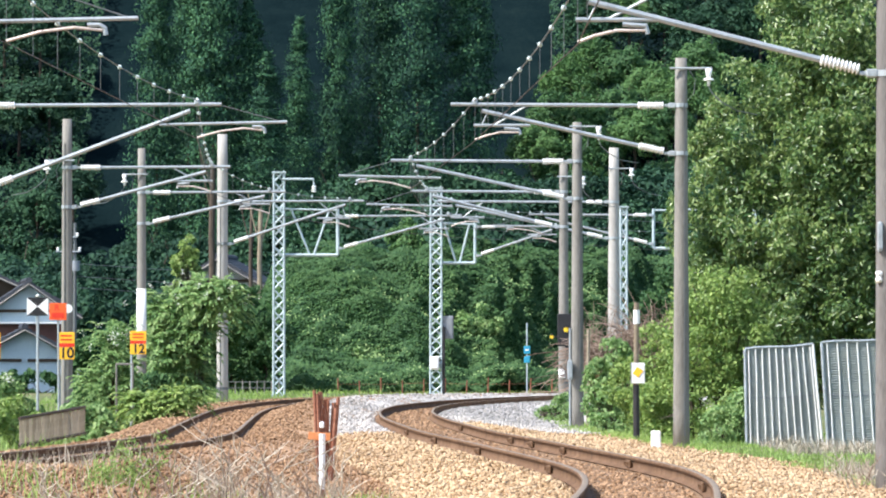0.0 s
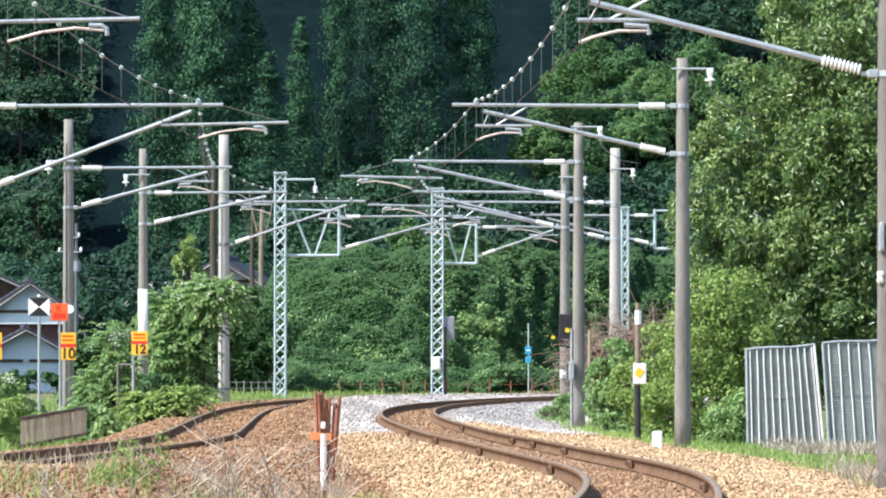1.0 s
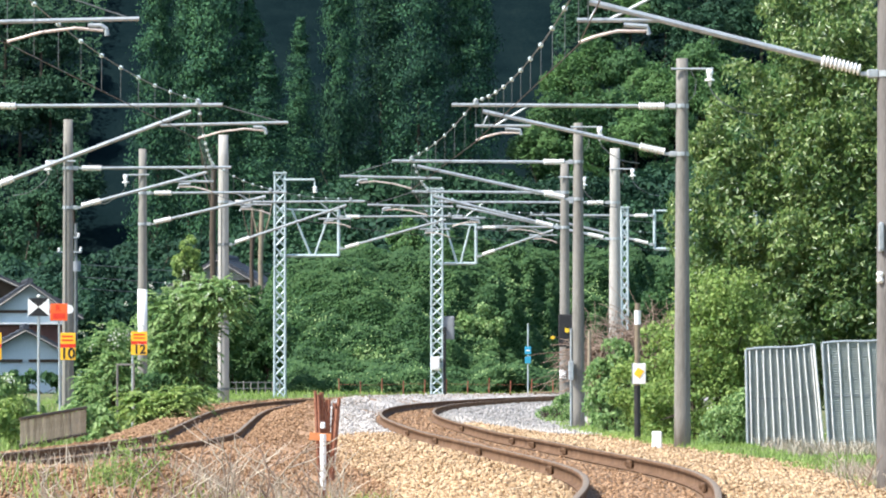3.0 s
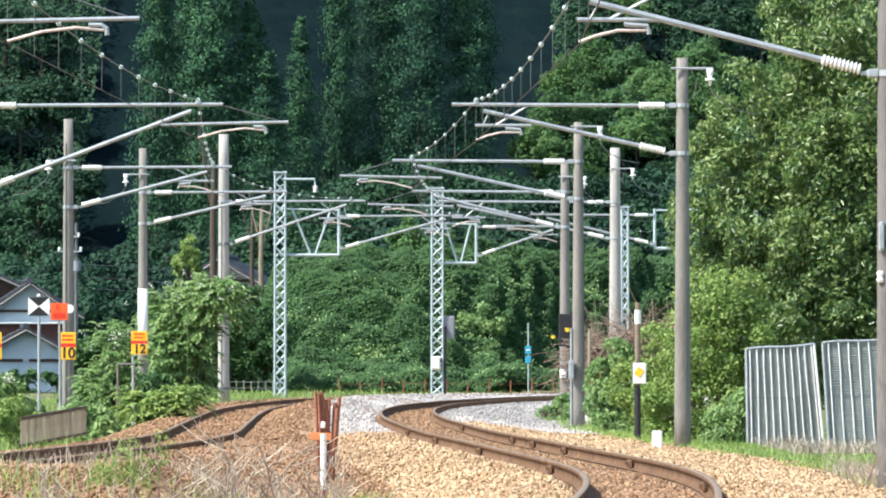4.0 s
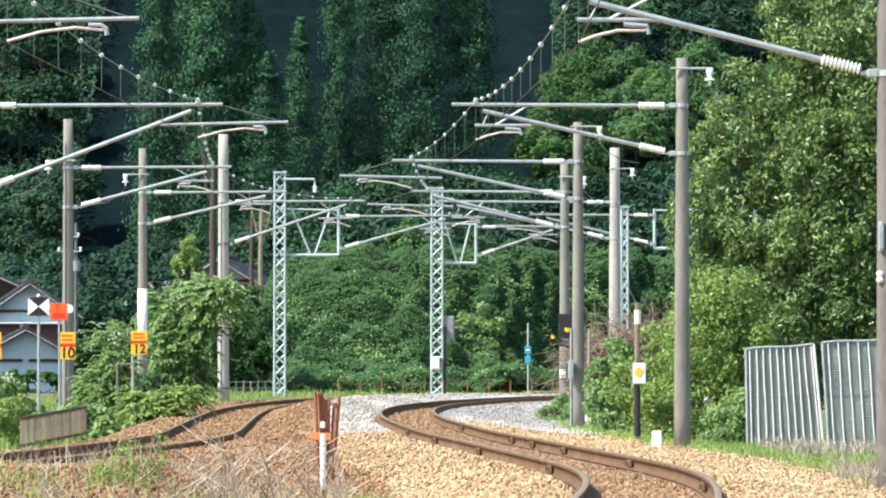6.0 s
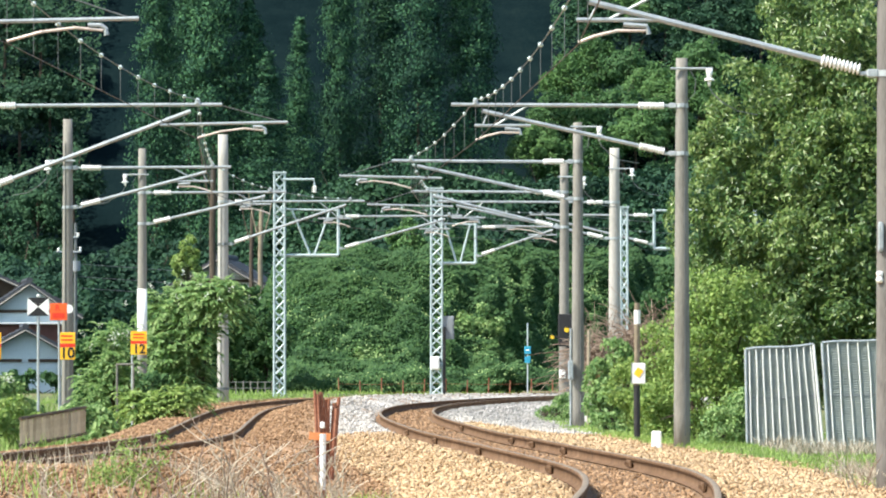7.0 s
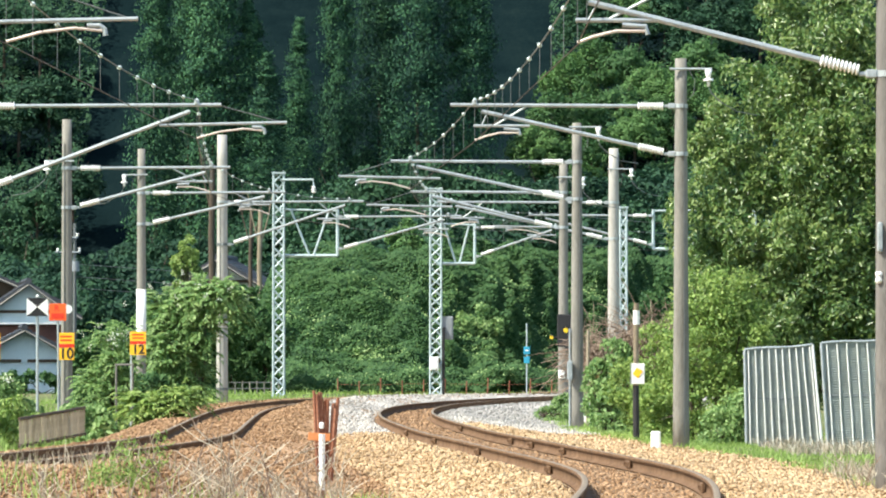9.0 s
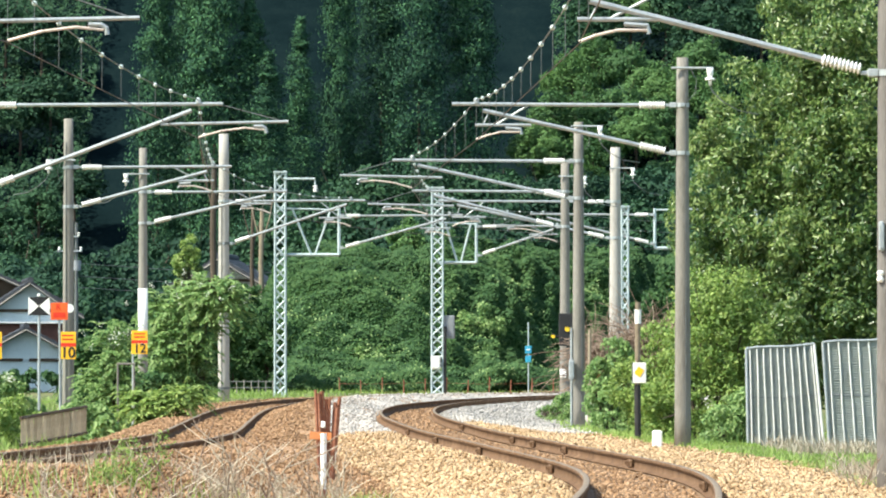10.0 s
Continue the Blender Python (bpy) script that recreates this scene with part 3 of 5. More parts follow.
def lattice_pole(x, y, top, base, w1, w2, label, arm=None):
    """Four angle-iron legs with zigzag lacing; arm: (x, z of top, z of foot) of a truss bracket held out from it."""
    t = thing("lattice_pole", x, y, base, label, "railway pole", "lattice poles")
    h = top - base
    for sxx in (-1, 1):
        for syy in (-1, 1):
            a, b = Vector((sxx * w1, syy * w1, 0)), Vector((sxx * w2, syy * w2, h))
            part("leg", tube(B(), [a, b], 0.035, 4), LATTICE_PAINT, t)
    n = int(h / 0.33)
    for i in range(n):
        k0, k1 = i / n, (i + 1) / n
        wa, wb = w1 + (w2 - w1) * k0, w1 + (w2 - w1) * k1
        q = 1 if i % 2 else -1
        for e in (-1, 1):
            part("lacing_bar", tube(B(), [(-q * e * wa, e * wa, h * k0), (q * e * wb, e * wb, h * k1)], 0.03, 4), LATTICE_PAINT, t)
            part("lacing_bar", tube(B(), [(e * wa, -q * wa, h * k0), (e * wb, q * wb, h * k1)], 0.022, 4), LATTICE_PAINT, t)
    bm = B()
    for z in (0.03, h - 0.03):
        block(bm, 0, 0, z, 2 * w2 + 0.12, 2 * w2 + 0.12, 0.05)
    part("plate", bm, LATTICE_PAINT, t)
    if arm:
        ax, az, al = arm[0] - x, arm[1] - base, arm[2] - base
        part("bracket_bar", tube(B(), [(0, 0, al), (ax, 0, al)], 0.05, 4), LATTICE_PAINT, t)
        part("bracket_bar", tube(B(), [(0, 0, az), (ax, 0, az - 0.05)], 0.03, 4), LATTICE_PAINT, t)
        part("bracket_post", tube(B(), [(ax, 0, al), (ax, 0, az)], 0.05, 4), LATTICE_PAINT, t)
        mid = ax * 0.56
        part("bracket_strut", tube(B(), [(ax * 0.2, 0, az), (mid - 0.06, 0, al)], 0.035, 4), LATTICE_PAINT, t)
        part("bracket_strut", tube(B(), [(ax * 0.86, 0, az - 0.03), (mid + 0.06, 0, al)], 0.035, 4), LATTICE_PAINT, t)
    return t


def lattice_with_arm(x, y, top, base, w1, w2, arm, way, up, low, wire, contact, outer, label):
    t = lattice_pole(x, y, top, base, w1, w2, label, arm)
    ax = arm[0] - x
    cantilever(t, way, 0.05, up - base, low - base, wire - x, contact - base, outer, ax)
    (SUPPORT_R if way < 0 else SUPPORT_L).append((y, wire, up + 0.1, contact))
    return t


T1 = lattice_with_arm(-5.202, 198.0, 7.678, 0.5, 0.17, 0.16, (-3.330, 6.490, 5.014), 1, 6.256, 5.230, 0.198, 5.590, False,
                      "blue-grey steel lattice pole with a truss bracket")
T2 = lattice_with_arm(-0.210, 210.0, 7.510, 0.5, 0.19, 0.18, (1.107, 6.307, 4.952), 1, 6.174, 5.200, 3.837, 5.639, False,
                      "blue-grey steel lattice pole with grey and white boxes")
lattice_pole(5.924, 203.0, 6.705, 0.5, 0.11, 0.10, "slim blue-grey steel lattice pole behind dry bushes")
lattice_with_arm(10.175, 205.0, 7.221, 0.5, 0.17, 0.16, (6.970, 6.662, 5.357), -1, 6.457, 5.506, 3.280, 5.823, True,
                      "blue-grey steel lattice pole half hidden by the tree")


def build_wires(name, supports, label):
    t = thing(name, 0, 0, 0, label, "overhead wire")
    s = sorted(supports)
    mess, cont = [], []
    bead = None
    for (y0, x0, m0, c0), (y1, x1, m1, c1) in zip(s, s[1:]):
        n = max(4, int((y1 - y0) / 3.4))
        sag = min(0.30, (y1 - y0) ** 2 * 0.0002)
        for i in range(n):
            k = i / n
            mess.append((x0 + (x1 - x0) * k, y0 + (y1 - y0) * k, m0 + (m1 - m0) * k - 4 * sag * k * (1 - k)))
            cont.append((x0 + (x1 - x0) * k, y0 + (y1 - y0) * k, c0 + (c1 - c0) * k))
    y1, x1, m1, c1 = s[-1]
    far = [(x1 + 3.2, y1 + 12, m1), (x1 + 14, y1 + 42, m1)]
    mess += [(x1, y1, m1)] + far
    cont += [(x1, y1, c1)] + [(p[0], p[1], c1) for p in far]
    part("messenger_wire", tube(B(), mess, 0.009, 5), STEEL_WIRE, t)
    part("contact_wire", tube(B(), cont, 0.007, 5), COPPER, t)
    rod = ball = None
    for i, (m, c) in enumerate(zip(mess, cont)):
        if rod is None:
            rod = part("dropper", tube(B(), [(0, 0, 0), (0, 0, 1)], 0.0045, 5), STEEL_WIRE, t)
            bm = B()
            bmesh.ops.create_icosphere(bm, subdivisions=2, radius=0.035)
            ball = smooth(part("hanger_cover", bm, HANGER, t, "round pale green-white hanger cover"))
            a, b = rod, ball
        else:
            a, b = new("dropper", rod.data), new("hanger_cover", ball.data)
            a.parent = b.parent = t
        a.matrix_basis = Matrix.Translation((c[0], c[1], c[2])) @ Matrix.Diagonal((1, 1, m[2] - c[2], 1))
        b.matrix_basis = pose(m[0], m[1], m[2])
    return t


build_wires("overhead_wire", SUPPORT_R, "messenger and contact wire with droppers and white hanger covers")
build_wires("overhead_wire", SUPPORT_L, "messenger and contact wire with droppers over the outer track")


# ---- woods ----
def cedar_mesh(seed, height, radius, n=20000, tuft=0.29):
    """A pointed crown of drooping tufts set on whorls of boughs."""
    r = np.random.default_rng(seed)
    boughs = 300
    k = r.uniform(0.0, 0.995, boughs)
    a = r.uniform(0, 6.283, boughs)
    reach = radius * (1 - np.exp(-0.14 * height * (1 - k))) * r.uniform(0.62, 1.1, boughs)
    w = r.integers(0, boughs, n)
    out = np.where(r.uniform(0, 1, n) < 0.22, r.uniform(0.1, 0.6, n), r.uniform(0.62, 1.0, n))
    spread = 0.12 + 0.3 * reach[w] / radius
    aa = a[w] + r.normal(0, 0.1, n)
    rad = reach[w] * out
    o = r.normal(0, 1, (n, 3))
    c = np.stack([rad * np.cos(aa), rad * np.sin(aa), height * (0.02 + 0.98 * k[w]) - 0.45 * rad * out], 1) + o * spread[:, None] * np.array([1, 1, 0.9])
    nrm = np.stack([np.cos(aa), np.sin(aa), np.full(n, 0.5)], 1) + 0.9 * o
    return leaf_mesh("crown", c, nrm, tuft, LEAF_CEDAR, 0.5, 0.7, 0.22)


def crown_mesh(seed, rx, rz, n, size, mat, flat=0.25, slim=0.6):
    """A crown of leaf clumps: many small puffs on an uneven egg."""
    r = np.random.default_rng(seed)
    puffs = 70
    d = unit(r.normal(0, 1, (puffs, 3)))
    d[:, 2] = np.abs(d[:, 2]) * 1.2 - flat
    pc = d * np.array([rx, rx, rz]) * r.uniform(0.45, 1.0, (puffs, 1))
    pr = r.uniform(0.18, 0.36, puffs) * rx
    which = r.integers(0, puffs, n)
    u = unit(r.normal(0, 1, (n, 3)) + np.array([0, 0, 0.35]))
    c = pc[which] + u * (pr[which] * r.uniform(0.7, 1.05, n))[:, None] * np.array([1, 1, 0.75])
    return leaf_mesh("crown", c, u + np.array([-0.15, -0.2, 0.3]), size, mat, slim, 0.3, 0.32)


def tree(name, x, y, z, crown, trunk_h, crown_z, label, category="tree", group="", trunk_r=0.16, rz=0.0, scale=1.0, limbs=4):
    t = thing(name, x, y, z, label, category, group, rz=rz)
    t.scale = (scale, scale, scale)
    bm = B()
    tube(bm, [(0, 0, -0.5), (0.05, 0.02, trunk_h * 0.5), (-0.03, 0.04, trunk_h)], trunk_r, 9, trunk_r * 0.35)
    for k in range(limbs):
        a = k * 1.7 + 0.4
        h = trunk_h * (0.5 + 0.1 * k)
        tube(bm, [(0, 0, h), (math.cos(a) * trunk_h * 0.12, math.sin(a) * trunk_h * 0.12, h + trunk_h * 0.14), (math.cos(a) * trunk_h * 0.22, math.sin(a) * trunk_h * 0.22, h + trunk_h * 0.36)], trunk_r * 0.4, 6, trunk_r * 0.12)
    part("trunk", bm, BARK, t)
    ob = new("crown", crown)
    ob.parent = t
    ob.matrix_basis = pose(0, 0, crown_z)
    return t


def plant(kinds, used, k, m):
    if k not in used:
        used.add(k)
        kinds[k].matrix_basis = m @ Matrix.Diagonal((*kinds[k].scale, 1))
    else:
        copy_thing(kinds[k], m @ Matrix.Diagonal((*(1 / v for v in kinds[k].scale), 1)))


def build_forest():
    r = random.Random(5)
    cedars = []
    for seed, h, w, n, tuft in ((3, 28.5, 2.6, 32000, 0.225), (8, 26.5, 2.4, 30000, 0.225), (15, 30.0, 2.7, 32000, 0.225), (21, 27.2, 1.75, 24000, 0.2), (26, 25.2, 2.6, 30000, 0.225), (41, 25.0, 2.9, 6500, 0.5), (42, 27.0, 3.1, 6500, 0.5)):
        cedars.append(tree("cedar", 0, 0, 0, cedar_mesh(seed, h, w, n, tuft), h * 0.4, 0.0, "tall dark green cedar with a pointed crown", "conifer", "cedars on the hill", 0.2, limbs=0))
    used = set()
    # the front row, tree by tree: sideways place, distance, kind, girth, height
    for x, y, k, g, h in ((-25.6, 556, 4, 1.15, 1.45), (-23.0, 562, 1, 1.05, 1.4), (-20.4, 552, 0, 1.35, 1.5), (-17.2, 553, 2, 1.35, 0.97), (-15.2, 540, 3, 1.5, 0.88), (-12.6, 548, 3, 1.3, 1.0),
                          (-9.2, 554, 1, 0.95, 1.5), (-5.6, 560, 0, 1.2, 1.4), (-2.2, 550, 4, 1.35, 1.5), (2.4, 552, 0, 1.2, 1.35)):
        plant(cedars, used, k, pose(x, y, float(ground_height(x, y)) - 0.6, 0, 0, r.uniform(0, 360)) @ Matrix.Diagonal((g, g, h, 1)))
    for y, x0, x1, step in ((628, -48, -34, 6.5), (640, 12, 30, 6.5)):
        x = x0 + r.uniform(0, 2)
        while x < x1:
            yy = y + r.uniform(-6, 6)
            plant(cedars, used, r.choice((5, 6)), pose(x, yy, float(ground_height(x, yy)) - 0.5, 0, 0, r.uniform(0, 360)))
            x += step * r.uniform(0.75, 1.25)
    woods = []
    for seed, mat, rx, rz_, size, n in ((31, LEAF_WOOD, 3.4, 3.2, 0.3, 7600), (32, LEAF_WOOD, 2.8, 2.6, 0.28, 6400), (33, LEAF_LIGHT, 3.0, 3.4, 0.27, 7400), (34, LEAF_LIGHT, 1.7, 1.6, 0.18, 7000), (35, LEAF_WOOD, 3.4, 3.6, 0.36, 5200), (36, LEAF_WOOD, 2.9, 3.2, 0.34, 4800)):
        words = "light green broadleaf tree on the wooded slope" if mat is LEAF_LIGHT else "dense green broadleaf tree on the wooded slope"
        woods.append(tree("broadleaf_tree", 0, 0, 0, crown_mesh(seed, rx, rz_, n, size, mat, 0.25 if seed in (31, 32, 34) else 0.75), 5.0 if seed in (31, 32, 34) else 7.5, 4.4 if seed in (31, 32, 34) else 6.4, words, "tree", "broadleaf trees on the slope", 0.18))
    tall, used = used, set()
    for y, x0, x1, step, ks, sink in ((272, -20, -8, 2.6, (1, 0), 2.6), (256, -6, 8, 2.2, (1, 3, 1, 0), 5.6), (282, -18, 13, 3.4, (0, 1), 3.6), (312, -20, 14, 3.2, (0, 1, 0), 1.4), (350, -24, 16, 3.4, (4, 5), 2.2),
                                      (542, -27, 25, 3.6, (4, 5, 4), 0.3), (548, 8, 30, 3.4, (2, 4), 0.0), (560, 9, 33, 2.8, (2, 2, 2, 4), 0.0), (574, 10, 34, 2.8, (2, 2, 2, 4), 0.0), (592, 14, 36, 3.2, (4, 2, 4), 0.0), (606, 16, 37, 3.6, (4, 5, 2), 0.0),
                                      (552, -46, -33.5, 3.0, (4, 5), 0.0), (566, -47, -33.5, 3.0, (4, 5), 0.0), (582, -48, -34.5, 3.0, (4, 5), 0.0), (600, -48, -35, 3.2, (4, 5), 0.0)):
        x = x0 + r.uniform(0, 2)
        while x < x1:
            yy = y + r.uniform(-6, 6)
            plant(woods, used, r.choice(ks), pose(x, yy, float(ground_height(x, yy)) - 0.3 - sink, 0, 0, r.uniform(0, 360)))
            x += step * r.uniform(0.75, 1.3)
    # the light grove on the slope, tree by tree
    for x, y in ((11.9, 578), (14.6, 582), (17.2, 580), (12.8, 571), (16.0, 572), (19.2, 576), (20.6, 569), (10.4, 571), (24.0, 581), (17.6, 567), (8.6, 565), (13.6, 565), (22.4, 574)):
        plant(woods, used, 2, pose(x, y, float(ground_height(x, y)) + 1.2, 0, 0, r.uniform(0, 360)))
    # kinds that the rows left out stand on the far slope
    for kinds, done in ((cedars, tall), (woods, used)):
        for k in set(range(len(kinds))) - done:
            plant(kinds, done, k, pose(12.0 + 3 * k, 590, float(ground_height(12.0 + 3 * k, 590)) - 0.5))


build_forest()


def build_undergrowth():
    """Dark low growth heaped over the hillside between the trees."""
    r = np.random.default_rng(14)
    n = 56000
    x = np.concatenate([r.uniform(-50, -33.5, n // 2), r.uniform(10.5, 38, n // 2)])
    y = r.uniform(545, 640, n)
    p = np.stack([x, y, ground_height(x, y)], 1)
    p[:, 2] += np.clip(2.2 + 1.6 * wobble(p, 0.5, 15) + 0.7 * wobble(p, 1.3, 16), 0.1, 4.0) * r.uniform(0.3, 1.0, n) ** 0.5
    nrm = np.tile(np.array([-0.3, -0.6, 0.7]), (n, 1))
    tagged(new("undergrowth", leaf_mesh("undergrowth", p, nrm, 0.42, LEAF_WOOD, 0.6, 0.3, 0.5)), "dark green undergrowth on the wooded slope", "undergrowth", kind="stuff")


build_undergrowth()


# ---- vines on the bank ----
def build_bank():
    """Creepers in heaps over the bank, brighter fresh growth low down."""
    r = np.random.default_rng(12)
    for label, n, y0, y1, size, mat, raise_ in (("thick green vines and weeds covering the bank", 255000, -6.0, 13, 0.115, LEAF_VINE, 0.0),
                                                ("fresh yellow-green creepers along the foot of the bank", 16000, -6.0, 6.5, 0.095, LEAF_SHRUB, 0.1)):
        x = np.concatenate([r.uniform(-9.5, 13, n - n // 4), r.uniform(0.0, 8.5, n // 4)])
        y = bank_foot(x) + r.uniform(y0, y1, n)
        p = np.stack([x, y, ground_height(x, y)], 1)
        if mat is LEAF_SHRUB:
            p = p[wobble(p, 0.6, 8) > 0.05]
        lumps = np.clip(0.5 + wobble(p, 0.9, 5) * 0.5 + wobble(p, 2.2, 6) * 0.26, 0.05, 1.6)
        k = r.uniform(0.2, 1.0, len(p)) ** 0.35
        p[:, 2] += 0.1 + raise_ + lumps * k
        p[:, 1] -= 0.4 * lumps * k
        h = 0.05
        gx = (wobble(p + np.array([h, 0, 0]), 0.9, 5) - wobble(p - np.array([h, 0, 0]), 0.9, 5)) / (2 * h)
        nrm = np.stack([-0.3 - 0.5 * gx, np.full(len(p), -0.6), np.full(len(p), 0.8)], 1)
        tagged(new("vine_cover", leaf_mesh("vine_cover", p, nrm, size, mat, 0.75, 0.3, 0.28)), label, "vines", kind="stuff")


build_bank()


def leafy(name, x, y, z, puffs, n, size, mat, label, category, slim=0.5, stems=5, seed=1, jitter=0.6, trunk_r=0.05, group="", droop=0.45):
    """A bush or crown from egg-shaped masses (cx, cy, cz, rx, ry, rz), each broken into smaller clumps, on forked stems."""
    r = np.random.default_rng(seed)
    t = thing(name, x, y, z, label, category, group)
    big = np.array(puffs, float)
    share = big[:, 3] * big[:, 5]
    w = r.choice(len(big), n // 130 + 12, p=share / share.sum())
    d = unit(r.normal(0, 1, (len(w), 3)))
    pc = big[w, :3] + d * big[w, 3:] * (r.uniform(0.35, 1.0, len(w)) ** 0.5)[:, None]
    pr = r.uniform(0.16, 0.34, len(w)) * np.minimum(big[w, 3], big[w, 5]) + 0.08
    q = r.integers(0, len(w), n)
    u = unit(r.normal(0, 1, (n, 3)) + 0.5 * d[q] + np.array([0, 0, 0.35]))
    c = pc[q] + u * (pr[q] * r.uniform(0.5, 1.1, n))[:, None]
    low = c[:, 2] > 0.02
    ob = new("crown", leaf_mesh("crown", c[low], 0.6 * u[low] + np.array([-0.38, -0.26, 0.55]), size, mat, slim, droop, jitter))
    ob.parent = t
    bm = B()
    for i in range(stems):
        g = big[i % len(big)]
        foot = (g[0] * 0.5 + r.normal(0, 0.08), g[1] * 0.5 + r.normal(0, 0.08), -0.15)
        mid = (g[0] * 0.8 + r.normal(0, 0.1), g[1] * 0.8, max(0.1, g[2] * 0.5))
        end = (g[0] + r.normal(0, 0.15), g[1], g[2] + g[5] * 0.4)
        tube(bm, [foot, mid, end], trunk_r, 7, trunk_r * 0.25)
        for j in range(4):
            a = r.uniform(0, 6.28)
            tube(bm, [mid, (mid[0] + 0.4 * g[3] * math.cos(a), mid[1] + 0.4 * g[4] * math.sin(a), (mid[2] + end[2]) / 2), (g[0] + 0.75 * g[3] * math.cos(a), g[1] + 0.75 * g[4] * math.sin(a), g[2] + g[5] * r.uniform(-0.4, 0.5))], trunk_r * 0.5, 5, trunk_r * 0.12)
    part("trunk" if stems < 3 else "woody_base", bm, BARK, t)
    return t


def pinnate(name, x, y, z, puffs, n, length, mat, label, category, seed, stems=5, trunk_r=0.03):
    """A shrub of arching feathered leaves: a stalk with paired leaflets each, set on egg-shaped masses over forked stems."""
    r = np.random.default_rng(seed)
    t = thing(name, x, y, z, label, category)
    big = np.array(puffs, float)
    share = big[:, 3] * big[:, 5]
    w = r.choice(len(big), n, p=share / share.sum())
    d = unit(r.normal(0, 1, (n, 3)) + np.array([-0.2, -0.5, 0.35]))
    foot = big[w, :3] + d * big[w, 3:] * r.uniform(0.35, 0.95, (n, 1))
    way = unit(d * np.array([1.0, 0.8, 0.5]) + r.normal(0, 0.35, (n, 3)) + np.array([0, 0, 0.35]))
    side = unit(np.cross(way, np.array([0.0, 0.0, 1.0]) + r.normal(0, 0.15, (n, 3))))
    reach = length * r.uniform(0.6, 1.25, (n, 1))
    cs, al = [], []
    for k in range(9):
        u = 0.15 + 0.85 * k / 8
        base = foot + way * reach * u + np.array([0, 0, -0.42]) * reach * u * u
        for e in ((-1, 1) if k < 8 else (0,)):
            a = unit(side * e * 0.9 + way * 0.45 + np.array([0, 0, -0.25 - 0.3 * u]))
            cs.append(base + a * length * 0.13)
            al.append(a)
    c, a = np.concatenate(cs), np.concatenate(al)
    up = unit(np.cross(np.concatenate([side] * 17), a) * 0.3 + np.array([-0.25, -0.35, 0.8]))
    ok = c[:, 2] > 0.02
    ob = new("crown", leaf_mesh("crown", c[ok], up[ok], length * 0.27, mat, 0.36, 0, 0.3, a[ok]))
    ob.parent = t
    bm = B()
    for i in range(stems):
        g = big[i % len(big)]
        tube(bm, [(g[0] * 0.4, g[1] * 0.4, -0.15), (g[0] * 0.75 + r.normal(0, 0.1), g[1], max(0.1, g[2] * 0.55)), (g[0], g[1], g[2] + g[5] * 0.4)], trunk_r, 7, trunk_r * 0.3)
    part("woody_base", bm, BARK, t)
    return t


BIG_TREE = leafy("roadside_tree", 8.215, 128.0, 0.1,
                 [(0.3, 0, 2.6, 1.7, 1.6, 1.4), (-1.4, 0, 2.5, 1.1, 1.2, 1.2), (-2.1, 0, 3.3, 0.9, 1.0, 0.9), (-1.2, 0, 4.2, 1.5, 1.5, 1.3), (0.4, -0.3, 4.4, 1.7, 1.6, 1.6), (-0.9, 0, 5.8, 1.2, 1.3, 1.3),
                  (0.5, 0, 6.4, 1.7, 1.6, 1.7), (-0.2, 0, 7.9, 1.2, 1.3, 1.4), (1.2, 0, 8.3, 1.5, 1.4, 1.5), (2.2, 0.3, 5.0, 1.6, 1.5, 2.5), (-2.3, 0.2, 4.7, 0.6, 0.7, 0.6), (1.0, 0.2, 1.2, 1.9, 1.5, 1.0),
                  (-2.2, 0, 6.2, 0.8, 0.9, 0.9), (-2.6, 0, 5.3, 0.7, 0.9, 0.9), (-2.9, 0, 4.2, 0.75, 0.9, 0.8), (-1.5, 0, 7.3, 0.8, 0.9, 0.9), (-0.8, 0, 8.8, 0.8, 0.9, 0.9), (-2.7, 0, 3.3, 0.8, 0.9, 0.7),
                  (0.2, -1.4, 2.6, 1.2, 0.5, 1.0), (-1.0, -1.3, 2.4, 0.9, 0.5, 0.8), (0.3, -1.5, 3.9, 1.2, 0.5, 0.9), (-1.3, -1.2, 4.0, 0.9, 0.5, 0.8), (0.0, -1.4, 5.6, 1.1, 0.5, 1.0)],
                 115000, 0.13, LEAF_BIG, "large leafy green broadleaf tree with glossy leaves", "tree", 0.38, 2, 44, 0.65, 0.16, "", 0.55)
leafy("bush", 5.171, 119.0, 0.05, [(0.1, 0, 0.7, 0.85, 0.7, 0.8), (-0.25, 0, 1.7, 0.7, 0.6, 0.8), (0.45, 0.2, 1.9, 0.75, 0.6, 1.0), (0.1, 0.3, 2.7, 0.75, 0.6, 0.7), (-0.7, 0.2, 0.6, 0.7, 0.6, 0.7), (0.9, 0.3, 1.0, 0.6, 0.5, 0.9)],
      24000, 0.08, LEAF_YOUNG, "bright green climbing bush beside the pole", "bush", 0.6, 5, 45)
leafy("bush", 4.259, 122.0, 0.05, [(0, 0, 0.6, 0.6, 0.6, 0.65), (0.3, 0.1, 1.25, 0.55, 0.5, 0.7), (-0.4, 0.2, 1.0, 0.5, 0.5, 0.6), (0.2, 0.3, 1.9, 0.5, 0.5, 0.5)],
      14000, 0.075, LEAF_YOUNG, "bright green weedy bush by the marker post", "bush", 0.6, 4, 46)
